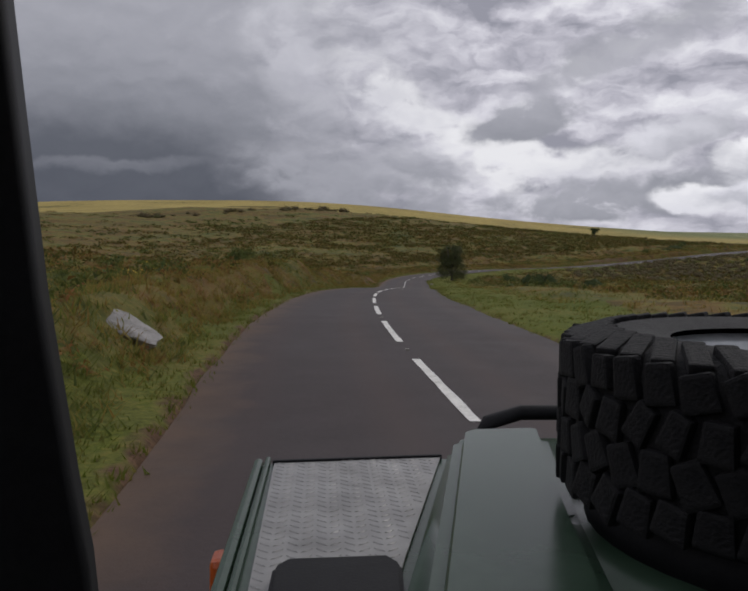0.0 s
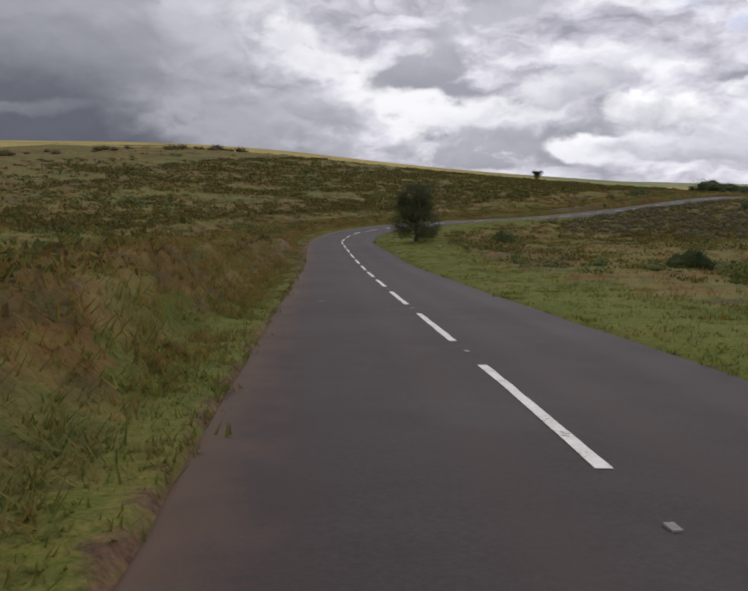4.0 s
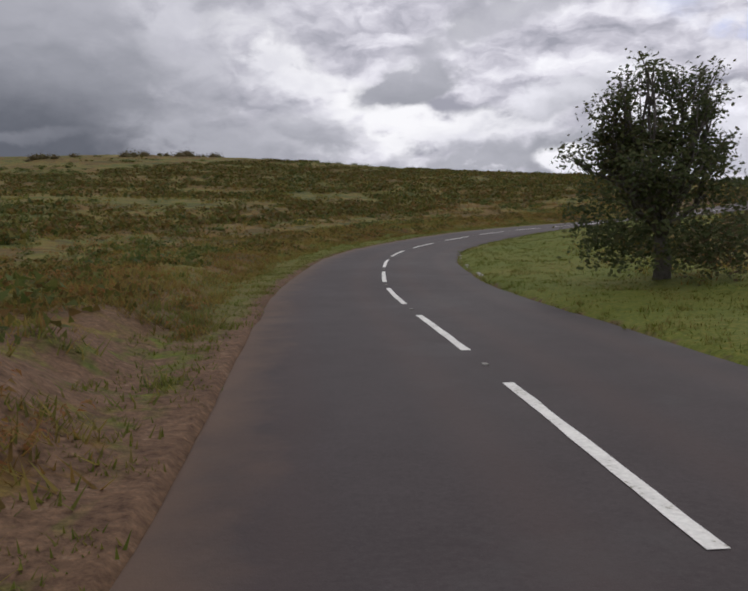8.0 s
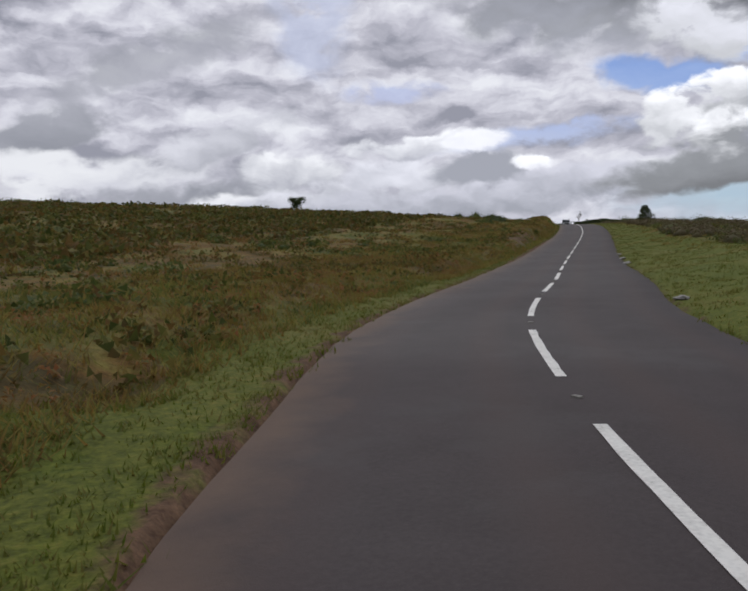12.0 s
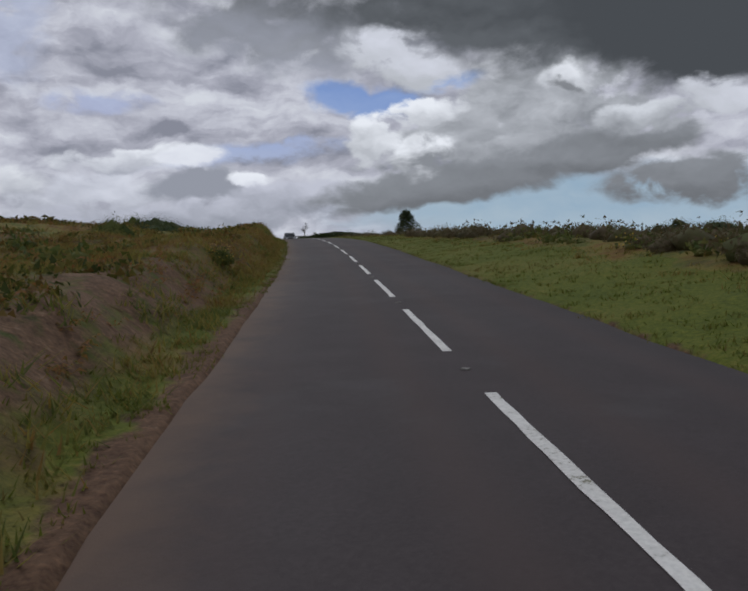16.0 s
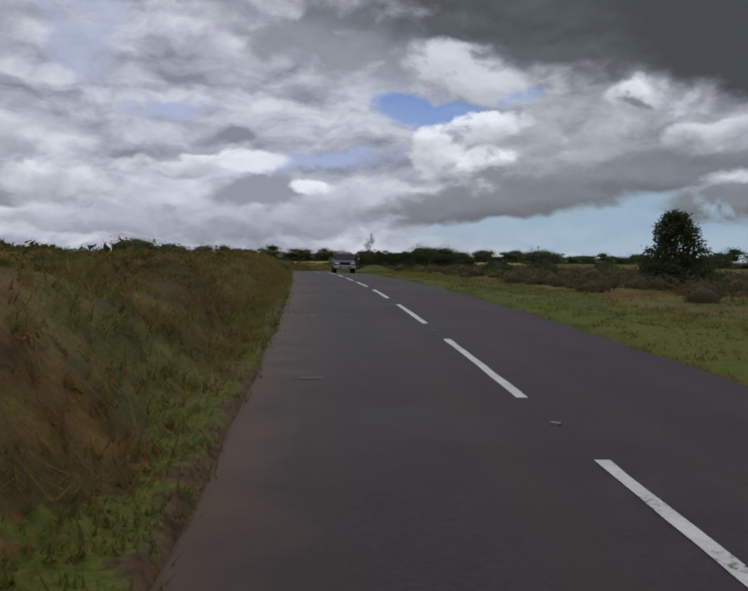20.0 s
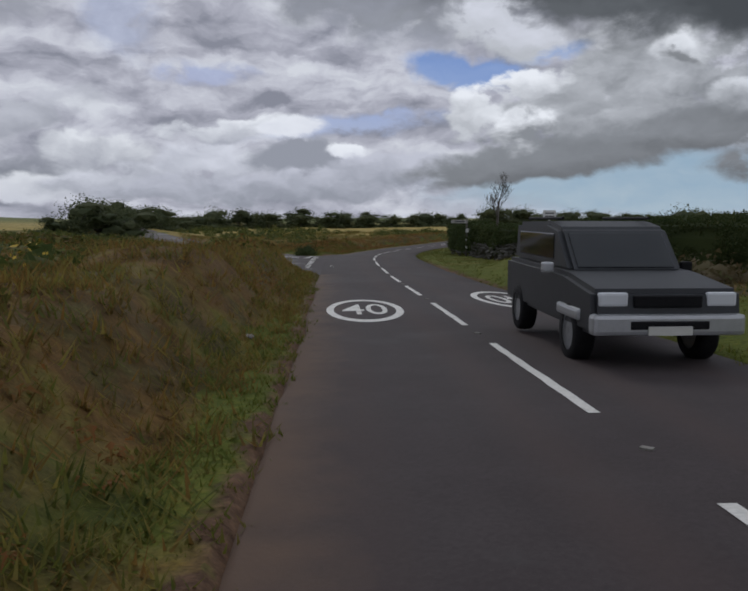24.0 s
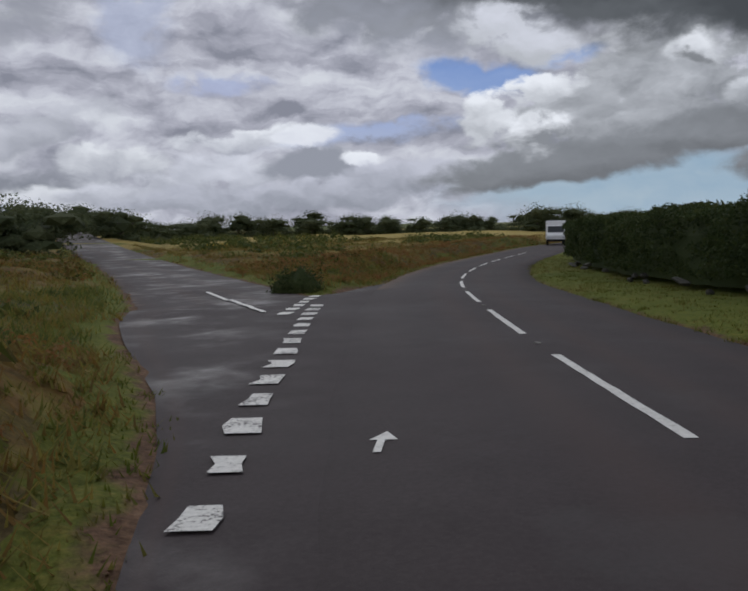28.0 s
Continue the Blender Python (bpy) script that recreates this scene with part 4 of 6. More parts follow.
def patches(p, cell, seed):
    return value_noise(p[:, 0], p[:, 1], cell, seed)


def spikes(n, high, spread, width, seed, lean=0.6):
    """A small tuft of plain pointed blades."""
    rg = np.random.RandomState(seed)
    v, f = [], []
    for i in range(n):
        a, h, r, k = rg.uniform(0, 2 * math.pi), high * rg.uniform(0.5, 1.1), spread * rg.uniform(0, 1), lean * rg.uniform(0.2, 1.2)
        b = rg.uniform(0, 2 * math.pi)
        x, y, wx, wy = r * math.cos(b), r * math.sin(b), -math.sin(a) * width, math.cos(a) * width
        v += [(x - wx, y - wy, -0.02), (x + wx, y + wy, -0.02), (x + math.cos(a) * k * h, y + math.sin(a) * k * h, h)]
        f.append((3 * i, 3 * i + 1, 3 * i + 2))
    return np.array(v), f


rng = np.random.RandomState(5)
short = [spikes(14, 0.05, 0.20, 0.010, i, 1.8) for i in range(5)]
tall = [spikes(12, 0.15, 0.30, 0.013, 20 + i, 1.8) for i in range(6)]
mop = [spikes(22, 0.22, 0.34, 0.024, 30 + i, 1.7) for i in range(5)]
fern = [fronds(4, 0.24, 40 + i) for i in range(6)]
heath = [leaf_ball(26, 0.44, 0.22, 0.085, 60 + i, 0.5, 0.0, 0.0, True) for i in range(5)]
rough_k = [leaf_ball(20, 0.5, 0.22, 0.13, 70 + i, 0.5, 0.0, 0.0, True) for i in range(6)]
gorse_k = [leaf_ball(46, 0.55, 0.40, 0.095, 80 + i, 0.5, 0.0, 0.40, True) for i in range(5)]
hedge_k = [leaf_ball(120, 0.55, 0.42, 0.055, 180 + i, 0.5, 0.0, 0.62, True) for i in range(4)]


def sheet(name, kinds, n_left, n_right, left, right, power, mat, label, category, seed, size, keep, grow_by=0.0, flatten=0.0, reach=(-8, 352)):
    """One kind of growth on both sides of the road; left and right: nearest and farthest from the tarmac."""
    a = spots(n_left, reach[0], reach[1], -1, *left, power, seed)
    b = spots(n_right, reach[0], reach[1] + 18, 1, *right, power, seed + 500)
    g = np.vstack([a[0], b[0]])
    w = {k: np.concatenate([a[1][k], b[1][k]]) for k in a[1]}
    e = np.concatenate([a[3], b[3]])
    q = keep(g, w, e)
    g, e = g[q], e[q]
    sc = np.random.RandomState(seed).uniform(*size, len(g)) * (1 + grow_by * e)
    sq = None if not flatten else 1 / (1 + flatten * e)
    return scatter(name, kinds, g, sc, mat, label, category, seed=seed, squash=sq), g, sc, sq


sheet("verge_grass", short, 17000, 22000, (0.05, 3.2), (0.05, 8.0), 1.15, GRASS, "short grazed green grass along the tarmac", "grass", 101, (0.6, 1.5),
      lambda g, w, e: (w["edge"] < w["turf"] + 0.4) & (w["edge"] - w["soil"] > -0.15) & (w["edge"] > 0.02))
sheet("bank_grass", tall, 54000, 9000, (0.3, 9.0), (2.5, 20.0), 1.3, DRYGRASS, "long olive and straw-coloured grass on the roadside banks", "grass", 103, (0.5, 1.25),
      lambda g, w, e: ((w["bare"] < 0.5) | (patches(g, 0.8, 51) > 0.15)) & (w["edge"] > w["turf"] * 0.6) & (patches(g, 2.6, 31) > -0.8))
sheet("bracken", fern, 9500, 2500, (0.9, 22.0), (6.0, 30.0), 1.35, BRACKEN, "low bracken turning from green to rust brown", "bracken", 105, (0.55, 1.4),
      lambda g, w, e: (w["edge"] > w["turf"] * 0.8) & ((patches(g, 3.5, 32) > 0.0) | ((w["bare"] > 0.25) & (patches(g, 1.1, 52) > -0.2))), 0.02)
sheet("heather", heath, 7500, 5000, (2.0, 34.0), (6.5, 34.0), 1.25, HEATHER, "dark tufts of heather and low scrub on the moor", "heather", 107, (0.5, 1.25),
      lambda g, w, e: (w["edge"] > w["turf"] * 0.9) & (patches(g, 5.0, 33) > -0.35), 0.008)
sheet("moor_tussocks", mop, 7500, 3500, (2.4, 60.0), (7.0, 60.0), 1.15, DRYGRASS, "rounded olive grass tussocks over the moor", "tussocks", 111, (0.5, 1.3),
      lambda g, w, e: (w["edge"] > w["turf"]) & (patches(g, 6.0, 37) > -0.6), 0.012, 0.004)
sheet("far_heather", rough_k, 12000, 5500, (16.0, 115.0), (20.0, 150.0), 1.3, HEATHER, "dark heather mottling the far moor", "heather", 113, (1.0, 2.2),
      lambda g, w, e: patches(g, 14.0, 38) > -0.35, 0.006, 0.006, (-20, 372))
_, g, sc, sq = sheet("gorse", gorse_k, 6500, 4200, (3.5, 130.0), (4.0, 110.0), 1.45, GORSE, "spiny green gorse clumps across the moor", "gorse", 109, (0.4, 1.25),
                     lambda g, w, e: (w["edge"] > w["turf"]) & (patches(g, 9.0, 34) > 0.0), 0.008, 0.004, (-20, 372))
q = (rng.uniform(0, 1, len(g)) < 0.22) & (patches(g, 30.0, 35) > 0.0)
bl = [leaf_ball(26, 0.5, 0.46, 0.035, 95 + i, 0.4, 0.25, 0.0) for i in range(3)]
scatter("gorse_flowers", bl, g[q] + np.array([0, 0, 0.05]), sc[q], BLOSSOM, "yellow gorse flowers in scattered clumps", "flowers", seed=6, squash=sq[q])
sheet("roadside_scrub", hedge_k, 60, 1700, (150.0, 160.0), (4.0, 34.0), 1.2, SCRUB, "dark brown and green scrub beyond the verge", "scrub", 121, (0.6, 1.7),
      lambda g, w, e: (w["edge"] > w["turf"] + 0.3) & (patches(g, 6.0, 39) > -0.35), 0.012, 0.0, (140, 296))
sheet("junction_bracken", fern, 2600, 10, (0.35, 9.0), (8.0, 9.0), 1.2, BRACKEN, "rust-brown bracken on the bank between the two roads", "bracken", 123, (0.8, 1.7),
      lambda g, w, e: w["edge"] > 0.3, 0.0, 0.0, (337, 410))
sheet("junction_grass", tall, 9000, 10, (0.3, 34.0), (8.0, 9.0), 1.2, DRYGRASS, "rough grass on the land between the two roads", "grass", 125, (0.7, 1.6),
      lambda g, w, e: w["edge"] > 0.2, 0.01, 0.0, (322, 425))
_, jg, jsc, _ = sheet("junction_gorse", gorse_k, 900, 10, (9.0, 75.0), (20.0, 21.0), 1.1, GORSE, "gorse and dark scrub filling the land behind the junction", "gorse", 127, (0.8, 2.0),
                      lambda g, w, e: (w["edge"] > 2.5) & (patches(g, 8.0, 44) > -0.2), 0.006, 0.0, (330, 425))
q = (rng.uniform(0, 1, len(jg)) < 0.2) & (patches(jg, 14.0, 45) > 0.1)
scatter("junction_gorse_flowers", bl, jg[q] + np.array([0, 0, 0.06]), jsc[q], BLOSSOM, "yellow gorse flowers behind the junction", "flowers", seed=8)
fx = np.random.RandomState(77)
fp = np.column_stack([fx.uniform(-330, 430, 7000), fx.uniform(60, 640, 7000)])
fz, fw = terrain(fp)
fp = np.column_stack([fp, fz])[(np.abs(fw["far"]) > 90) & (patches(fp, 30.0, 36) > -0.1) & (fw["dry"] < 0.5)]
scatter("far_scrub", rough_k, fp, fx.uniform(1.2, 4.2, len(fp)), HEATHER, "dark scrub on the far slopes", "scrub", seed=7, squash=np.full(len(fp), 0.4))


# ---- helpers for single things ----
def thing(name, at, label, category, group="", turn=0.0):
    o = new(name)
    o.empty_display_size = 0.2
    o.matrix_world = pose(*at, 0, 0, turn) if not isinstance(at, Matrix) else at
    return tagged(o, label, category, group)


def part_bm(name, bm, mat, parent, label="", smooth=False):
    me = bpy.data.meshes.new(name)
    bm.to_mesh(me)
    bm.free()
    me.materials.append(mat)
    if smooth:
        me.polygons.foreach_set("use_smooth", [True] * len(me.polygons))
    o = new(name, me)
    o.parent = parent
    if label:
        tagged(o, label)
    return o


def box(c, size, bev=0.0, turn=(0, 0, 0), taper=None):
    bm = bmesh.new()
    bmesh.ops.create_cube(bm, size=1)
    for v in bm.verts:
        if taper and v.co.z > 0:
            v.co.x *= taper[0]
            v.co.y *= taper[1]
        v.co = Vector((v.co.x * size[0], v.co.y * size[1], v.co.z * size[2]))
    if bev:
        bmesh.ops.bevel(bm, geom=bm.edges[:], offset=bev, segments=2, affect="EDGES", profile=0.6)
    bmesh.ops.transform(bm, matrix=pose(*c, *turn), verts=bm.verts)
    return bm


def prism(plan, z0, z1, bev=0.0, seg=2):
    """An upright block over a plan outline."""
    bm = bmesh.new()
    lo = [bm.verts.new((x, y, z0)) for x, y in plan]
    hi = [bm.verts.new((x, y, z1)) for x, y in plan]
    n = len(plan)
    bm.faces.new(lo[::-1])
    bm.faces.new(hi)
    for i in range(n):
        bm.faces.new((lo[i], lo[(i + 1) % n], hi[(i + 1) % n], hi[i]))
    bmesh.ops.recalc_face_normals(bm, faces=bm.faces)
    if bev:
        bmesh.ops.bevel(bm, geom=bm.edges[:], offset=bev, segments=seg, affect="EDGES")
    return bm


def tube(points, radii, sides=7, bm=None):
    """A tapering round bar through the points."""
    bm = bm or bmesh.new()
    rings = []
    pts = [Vector(p) for p in points]
    for i, p in enumerate(pts):
        d = (pts[min(i + 1, len(pts) - 1)] - pts[max(i - 1, 0)]).normalized()
        a = d.orthogonal().normalized()
        b = d.cross(a)
        rings.append([bm.verts.new(p + (a * math.cos(2 * math.pi * k / sides) + b * math.sin(2 * math.pi * k / sides)) * radii[i]) for k in range(sides)])
    for r, q in zip(rings, rings[1:]):
        for k in range(sides):
            bm.faces.new((r[k], r[(k + 1) % sides], q[(k + 1) % sides], q[k]))
    bm.faces.new(rings[0][::-1])
    bm.faces.new(rings[-1])
    return bm


def lathe(profile, sides=32, axis="Z"):
    """A body of revolution from (radius, height) pairs, closed round."""
    bm = bmesh.new()
    rings = [[bm.verts.new((r * math.cos(2 * math.pi * k / sides), r * math.sin(2 * math.pi * k / sides), z)) for k in range(sides)] for r, z in profile]
    n = len(rings)
    for i in range(n - 1):
        for k in range(sides):
            bm.faces.new((rings[i][k], rings[i][(k + 1) % sides], rings[i + 1][(k + 1) % sides], rings[i + 1][k]))
    bmesh.ops.recalc_face_normals(bm, faces=bm.faces)
    return bm


def grow(bm, start, way, long, rad, depth, rg, tips, spread=0.6, up=0.15, kids=(2, 4)):
    """Branches that fork and bend; the ends are gathered in tips."""
    pts, p, d = [Vector(start)], Vector(start), Vector(way).normalized()
    for i in range(3):
        d = (d + Vector((rg.uniform(-1, 1), rg.uniform(-1, 1), rg.uniform(-0.6, 1) + up)) * 0.22).normalized()
        p = p + d * long / 3
        pts.append(p.copy())
    tube(pts, [rad, rad * 0.85, rad * 0.7, rad * 0.5], 6 if depth > 1 else 4, bm)
    if depth == 0:
        tips.append((pts[-1], d, long))
        tips.append((pts[2], d, long))
        return
    for _ in range(rg.randint(*kids)):
        t = rg.uniform(0.45, 1.0)
        q = pts[1].lerp(pts[3], t)
        w = (d + Vector((rg.uniform(-1, 1), rg.uniform(-1, 1), rg.uniform(-0.5, 0.9) + up)) * spread).normalized()
        grow(bm, q, w, long * rg.uniform(0.6, 0.8), rad * 0.55, depth - 1, rg, tips, spread, up, kids)


def leaf_cluster(verts, faces, centre, r, n, leaf, rg):
    for _ in range(n):
        o = Vector((rg.gauss(0, 1), rg.gauss(0, 1), rg.gauss(0, 0.8))) * r * 0.55 + Vector(centre)
        t = Vector((rg.gauss(0, 1), rg.gauss(0, 1), rg.gauss(0, 0.6))).normalized()
        w = t.orthogonal().normalized()
        k = leaf * rg.uniform(0.6, 1.3)
        b = len(verts)
        verts += [o - t * k, o + w * k * 0.6, o + t * k, o - w * k * 0.6]
        faces.append((b, b + 1, b + 2, b + 3))


def ground_at(x, y):
    return float(terrain(np.array([[x, y]]))[0][0])


# ---- hawthorn beside the bend ----
def hawthorn(at):
    rg = random.Random(12)
    t = thing("hawthorn_tree", at, "dark wind-shaped hawthorn tree with dense lower crown on the verge", "tree")
    bm, tips = bmesh.new(), []
    tube([(0, 0, -0.2), (0.05, 0, 0.35), (0.0, 0.05, 0.8), (0.1, 0.1, 1.4)], [0.20, 0.17, 0.14, 0.11], 9, bm)
    for i in range(13):
        a = rg.uniform(0, 2 * math.pi)
        z = rg.uniform(0.6, 1.4)
        grow(bm, (0.05, 0.05, z), (math.cos(a), math.sin(a), rg.uniform(0.25, 1.6)), rg.uniform(0.95, 1.35), 0.07, 2, rg, tips, 0.75, 0.12)
    for i in range(9):
        a = 0.7 * i
        grow(bm, (0.05, 0.05, 1.35), (0.85 * math.cos(a), 0.85 * math.sin(a), rg.uniform(0.8, 1.6)), rg.uniform(1.3, 1.6), 0.06, 2, rg, tips, 0.8, 0.22)
    part_bm("trunk", bm, BARK, t, smooth=True)
    v, f = [], []
    for p, d, k in tips:
        dense = 26 if p.z < 2.6 else 20
        leaf_cluster(v, f, p, 0.28 if p.z < 2.6 else 0.2, dense, 0.05, rg)
    for i in range(210):
        a, z = rg.uniform(0, 2 * math.pi), rg.uniform(0.5, 3.0)
        r = (1.95 - 0.62 * abs(z - 1.3)) * math.sqrt(rg.uniform(0.1, 1))
        leaf_cluster(v, f, (r * math.cos(a), r * math.sin(a), z), 0.34, 30, 0.055, rg)
    for i in range(90):
        a, z = rg.uniform(0, 2 * math.pi), rg.uniform(0.3, 1.1)
        r = 1.75 * math.sqrt(rg.uniform(0.1, 1))
        leaf_cluster(v, f, (r * math.cos(a), r * math.sin(a), z), 0.3, 28, 0.055, rg)
    for i in range(46):
        a, z = rg.uniform(0, 2 * math.pi), rg.uniform(2.6, 3.75)
        r = 1.15 * (4.0 - z) / 1.4 * math.sqrt(rg.uniform(0, 1))
        leaf_cluster(v, f, (r * math.cos(a) + 0.15, r * math.sin(a), z), 0.26, 16, 0.05, rg)
    t.scale = (1.08, 1.08, 1.13)
    part("crown", v, f, LEAF, t, "small dark leaves thinning out towards the wispy top")


hawthorn((16.75, 98.3, ground_at(16.75, 98.3)))


def round_tree(name, at, high, wide, seed, label, mat=FARLEAF, trunk=0.25, dens=1.0, lobes=9):
    rg = random.Random(seed)
    t = thing(name, at, label, "tree")
    bm = bmesh.new()
    tube([(0, 0, -0.3), (0.05, 0, high * 0.3), (0, 0.05, high * 0.6)], [0.035 * high, 0.028 * high, 0.015 * high], 7, bm)
    for i in range(5):
        a = rg.uniform(0, 2 * math.pi)
        tube([(0, 0, high * 0.35), (math.cos(a) * wide * 0.25, math.sin(a) * wide * 0.25, high * 0.65)], [0.015 * high, 0.006 * high], 5, bm)
    part_bm("trunk", bm, BARK, t, smooth=True)
    V, F = [], []
    v, f = leaf_ball(int(520 * dens), wide * 0.42, high * (0.46 - 0.4 * trunk), high * 0.026, seed * 17, 0.3, -1.0, 0.60, True)
    V += [tuple(q + np.array((0, 0, high * (0.5 + 0.3 * trunk)))) for q in v]
    F += [tuple(q) for q in f]
    for i in range(lobes):
        a, r = rg.uniform(0, 2 * math.pi), wide * 0.5 * math.sqrt(rg.uniform(0, 0.65))
        z = high * rg.uniform(trunk + 0.08, 0.84)
        v, f = leaf_ball(int(200 * dens), wide * rg.uniform(0.22, 0.34), high * rg.uniform(0.15, 0.23), high * 0.025, seed * 31 + i, 0.45, -1.0, 0.58, True)
        b = len(V)
        V += [tuple(q + np.array((r * math.cos(a), r * math.sin(a), z))) for q in v]
        F += [tuple(b + k for k in q) for q in f]
    part("crown", V, F, mat, t)
    return t


round_tree("lone_tree", (84.5, 232.9, ground_at(84.5, 232.9)), 3.5, 2.3, 4, "small lone tree standing on the moor's skyline", DARKLEAF, 0.3, 1.6, 5)


def conifer(at):
    rg = random.Random(31)
    t = thing("conifer_tree", at, "small dark bushy conifer leaning at the top on the roadside grass", "tree")
    part_bm("trunk", tube([(0, 0, -0.2), (0, 0, 1.2), (-0.15, 0, 3.1)], [0.10, 0.07, 0.015], 7), BARK, t, smooth=True)
    v, f = [], []
    for i in range(760):
        z = 0.15 + 2.8 * rg.uniform(0, 1) ** 1.15
        a = rg.uniform(0, 2 * math.pi)
        r = (1.6 * (1 - z / 3.25) ** 0.65 + 0.05) * rg.uniform(0.3, 1.0) * (1.3 if math.cos(a) > 0.3 and z < 1.6 else 1.0)
        leaf_cluster(v, f, (r * math.cos(a) - 0.05 * z, r * math.sin(a), z), 0.17, 20, 0.055, rg)
    part("crown", v, f, DARKLEAF, t)


conifer((132.6, 198.2, ground_at(132.6, 198.2)))


def bare_tree(at):
    rg = random.Random(8)
    t = thing("bare_tree", at, "leafless grey tree with fine upright branches behind the hedge", "tree")
    bm, tips = bmesh.new(), []
    tube([(0, 0, -0.2), (0.05, 0, 1.0), (0, 0.05, 2.0), (0.04, 0, 3.0)], [0.10, 0.085, 0.065, 0.045], 8, bm)
    for i in range(9):
        a = i * 0.7 + rg.uniform(-0.3, 0.3)
        grow(bm, (0.02, 0.03, rg.uniform(2.0, 3.0)), (0.75 * math.cos(a), 0.75 * math.sin(a), 1.0), rg.uniform(0.55, 0.75), 0.022, 3, rg, tips, 0.85, 0.2, (2, 5))
    part_bm("trunk", bm, BARK, t, smooth=True)


bare_tree((175.9, 245.4, ground_at(175.9, 245.4)))


def bush(name, x, y, wide, high, seed, label, mat=GORSE, n=3200, leaf=0.045):
    rg = random.Random(seed)
    v, f = [], []
    for k in range(9):
        a, r = rg.uniform(0, 2 * math.pi), wide * 0.3 * math.sqrt(rg.uniform(0, 1)) * (k > 0)
        q = 0.58 if k == 0 else rg.uniform(0.32, 0.46)
        lv, lf = leaf_ball(n // 9, wide * q * 0.62, high * (1.0 - 0.8 * r / wide - 0.12 * rg.random()), leaf, seed * 13 + k, 0.35, 0.0, 0.72, True)
        f += [tuple(len(v) + w for w in g) for g in lf]
        v += [(p[0] + r * math.cos(a), p[1] + r * math.sin(a), p[2]) for p in lv]
    o = mesh_object(name, v, f, mat, False)
    o.matrix_world = pose(x, y, ground_at(x, y) - 0.05, 0, 0, seed * 40)
    return tagged(o, label, "bush")


for i, (x, y, w, h, m) in enumerate([(13.6, 46.9, 3.0, 1.3, DARKLEAF), (-3.6, 33.5, 1.6, 0.9, GORSE), (-7.0, 45.0, 2.0, 1.0, DARKLEAF), (19.0, 52.0, 2.6, 1.2, DARKLEAF), (24.0, 72.0, 2.6, 1.3, DARKLEAF),
                                     (178.6, 262.0, 1.9, 1.05, DARKLEAF), (24.0, 98.0, 2.8, 1.5, DARKLEAF), (27.0, 106.0, 2.2, 1.0, GORSE), (93.0, 196.0, 4.2, 1.3, DARKLEAF), (88.0, 190.5, 3.6, 1.1, DARKLEAF),
                                     (99.0, 205.0, 3.4, 1.7, GORSE), (80.0, 184.5, 2.4, 1.3, GORSE), (104.0, 214.0, 3.0, 1.6, DARKLEAF), (145.0, 238.5, 1.8, 0.9, DARKLEAF), (143.5, 235.5, 1.5, 0.8, GORSE),
                                     (152.0, 212.0, 3.4, 1.4, DARKLEAF), (158.0, 219.0, 3.6, 1.6, DARKLEAF), (146.0, 205.0, 3.0, 1.3, GORSE), (165.0, 226.0, 4.0, 1.8, DARKLEAF), (170.0, 214.0, 4.2, 1.8, DARKLEAF),
                                     (92.0, 158.0, 3.0, 1.5, DARKLEAF), (105.0, 163.0, 2.6, 1.3, GORSE), (120.0, 172.0, 3.2, 1.4, GORSE)]):
    bush("bush", x, y, w, h, 200 + i, "rounded dark green bush on the rough moor" if m is DARKLEAF else "rounded gorse bush on the rough moor", m)


def flowering_gorse(x, y, wide, high, seed):
    o = bush("gorse_bush", x, y, wide, high, seed, "gorse bush with yellow flowers on the roadside bank", GORSE, 3000, 0.03)
    v, f = leaf_ball(150, wide / 2 * 1.02, high * 1.04, 0.022, seed + 1, 0.5, 0.3, 0.0)
    tagged(part("flowers", v, f, BLOSSOM, o), "bright yellow flowers", kind="stuff")


flowering_gorse(70.9, 169.3, 0.9, 0.45, 261)
flowering_gorse(103.6, 196.0, 0.9, 0.4, 262)


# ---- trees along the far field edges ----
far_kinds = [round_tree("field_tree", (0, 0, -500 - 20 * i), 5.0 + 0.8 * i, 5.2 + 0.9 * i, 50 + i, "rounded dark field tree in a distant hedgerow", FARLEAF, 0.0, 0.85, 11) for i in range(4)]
fr = random.Random(3)
ROWS = [((196, 332), (262, 374), 9), ((262, 374), (322, 318), 12), ((330, 330), (420, 250), 10), ((300, 245), (400, 150), 9), ((240, 190), (360, 60), 8), ((360, 420), (520, 300), 9)]
spots_far = [(212.1, 326.9), (189.0, 300.5), (187.0, 302.5), (262.0, 262.0), (420.0, 60.0), (470.0, 120.0)]
for (xa, ya), (xb, yb), n in ROWS:
    for i in range(2 * n):
        u = (i + fr.uniform(0, 0.9)) / (2 * n)
        spots_far.append((xa + (xb - xa) * u + fr.uniform(-4, 4), ya + (yb - ya) * u + fr.uniform(-4, 4)))
hr = np.random.RandomState(15)
hp = np.vstack([np.column_stack([np.linspace(xa, xb, n * 18) + hr.uniform(-2.5, 2.5, n * 18), np.linspace(ya, yb, n * 18) + hr.uniform(-2.5, 2.5, n * 18)]) for (xa, ya), (xb, yb), n in ROWS])
hp = np.column_stack([hp, terrain(hp)[0] - 0.1])
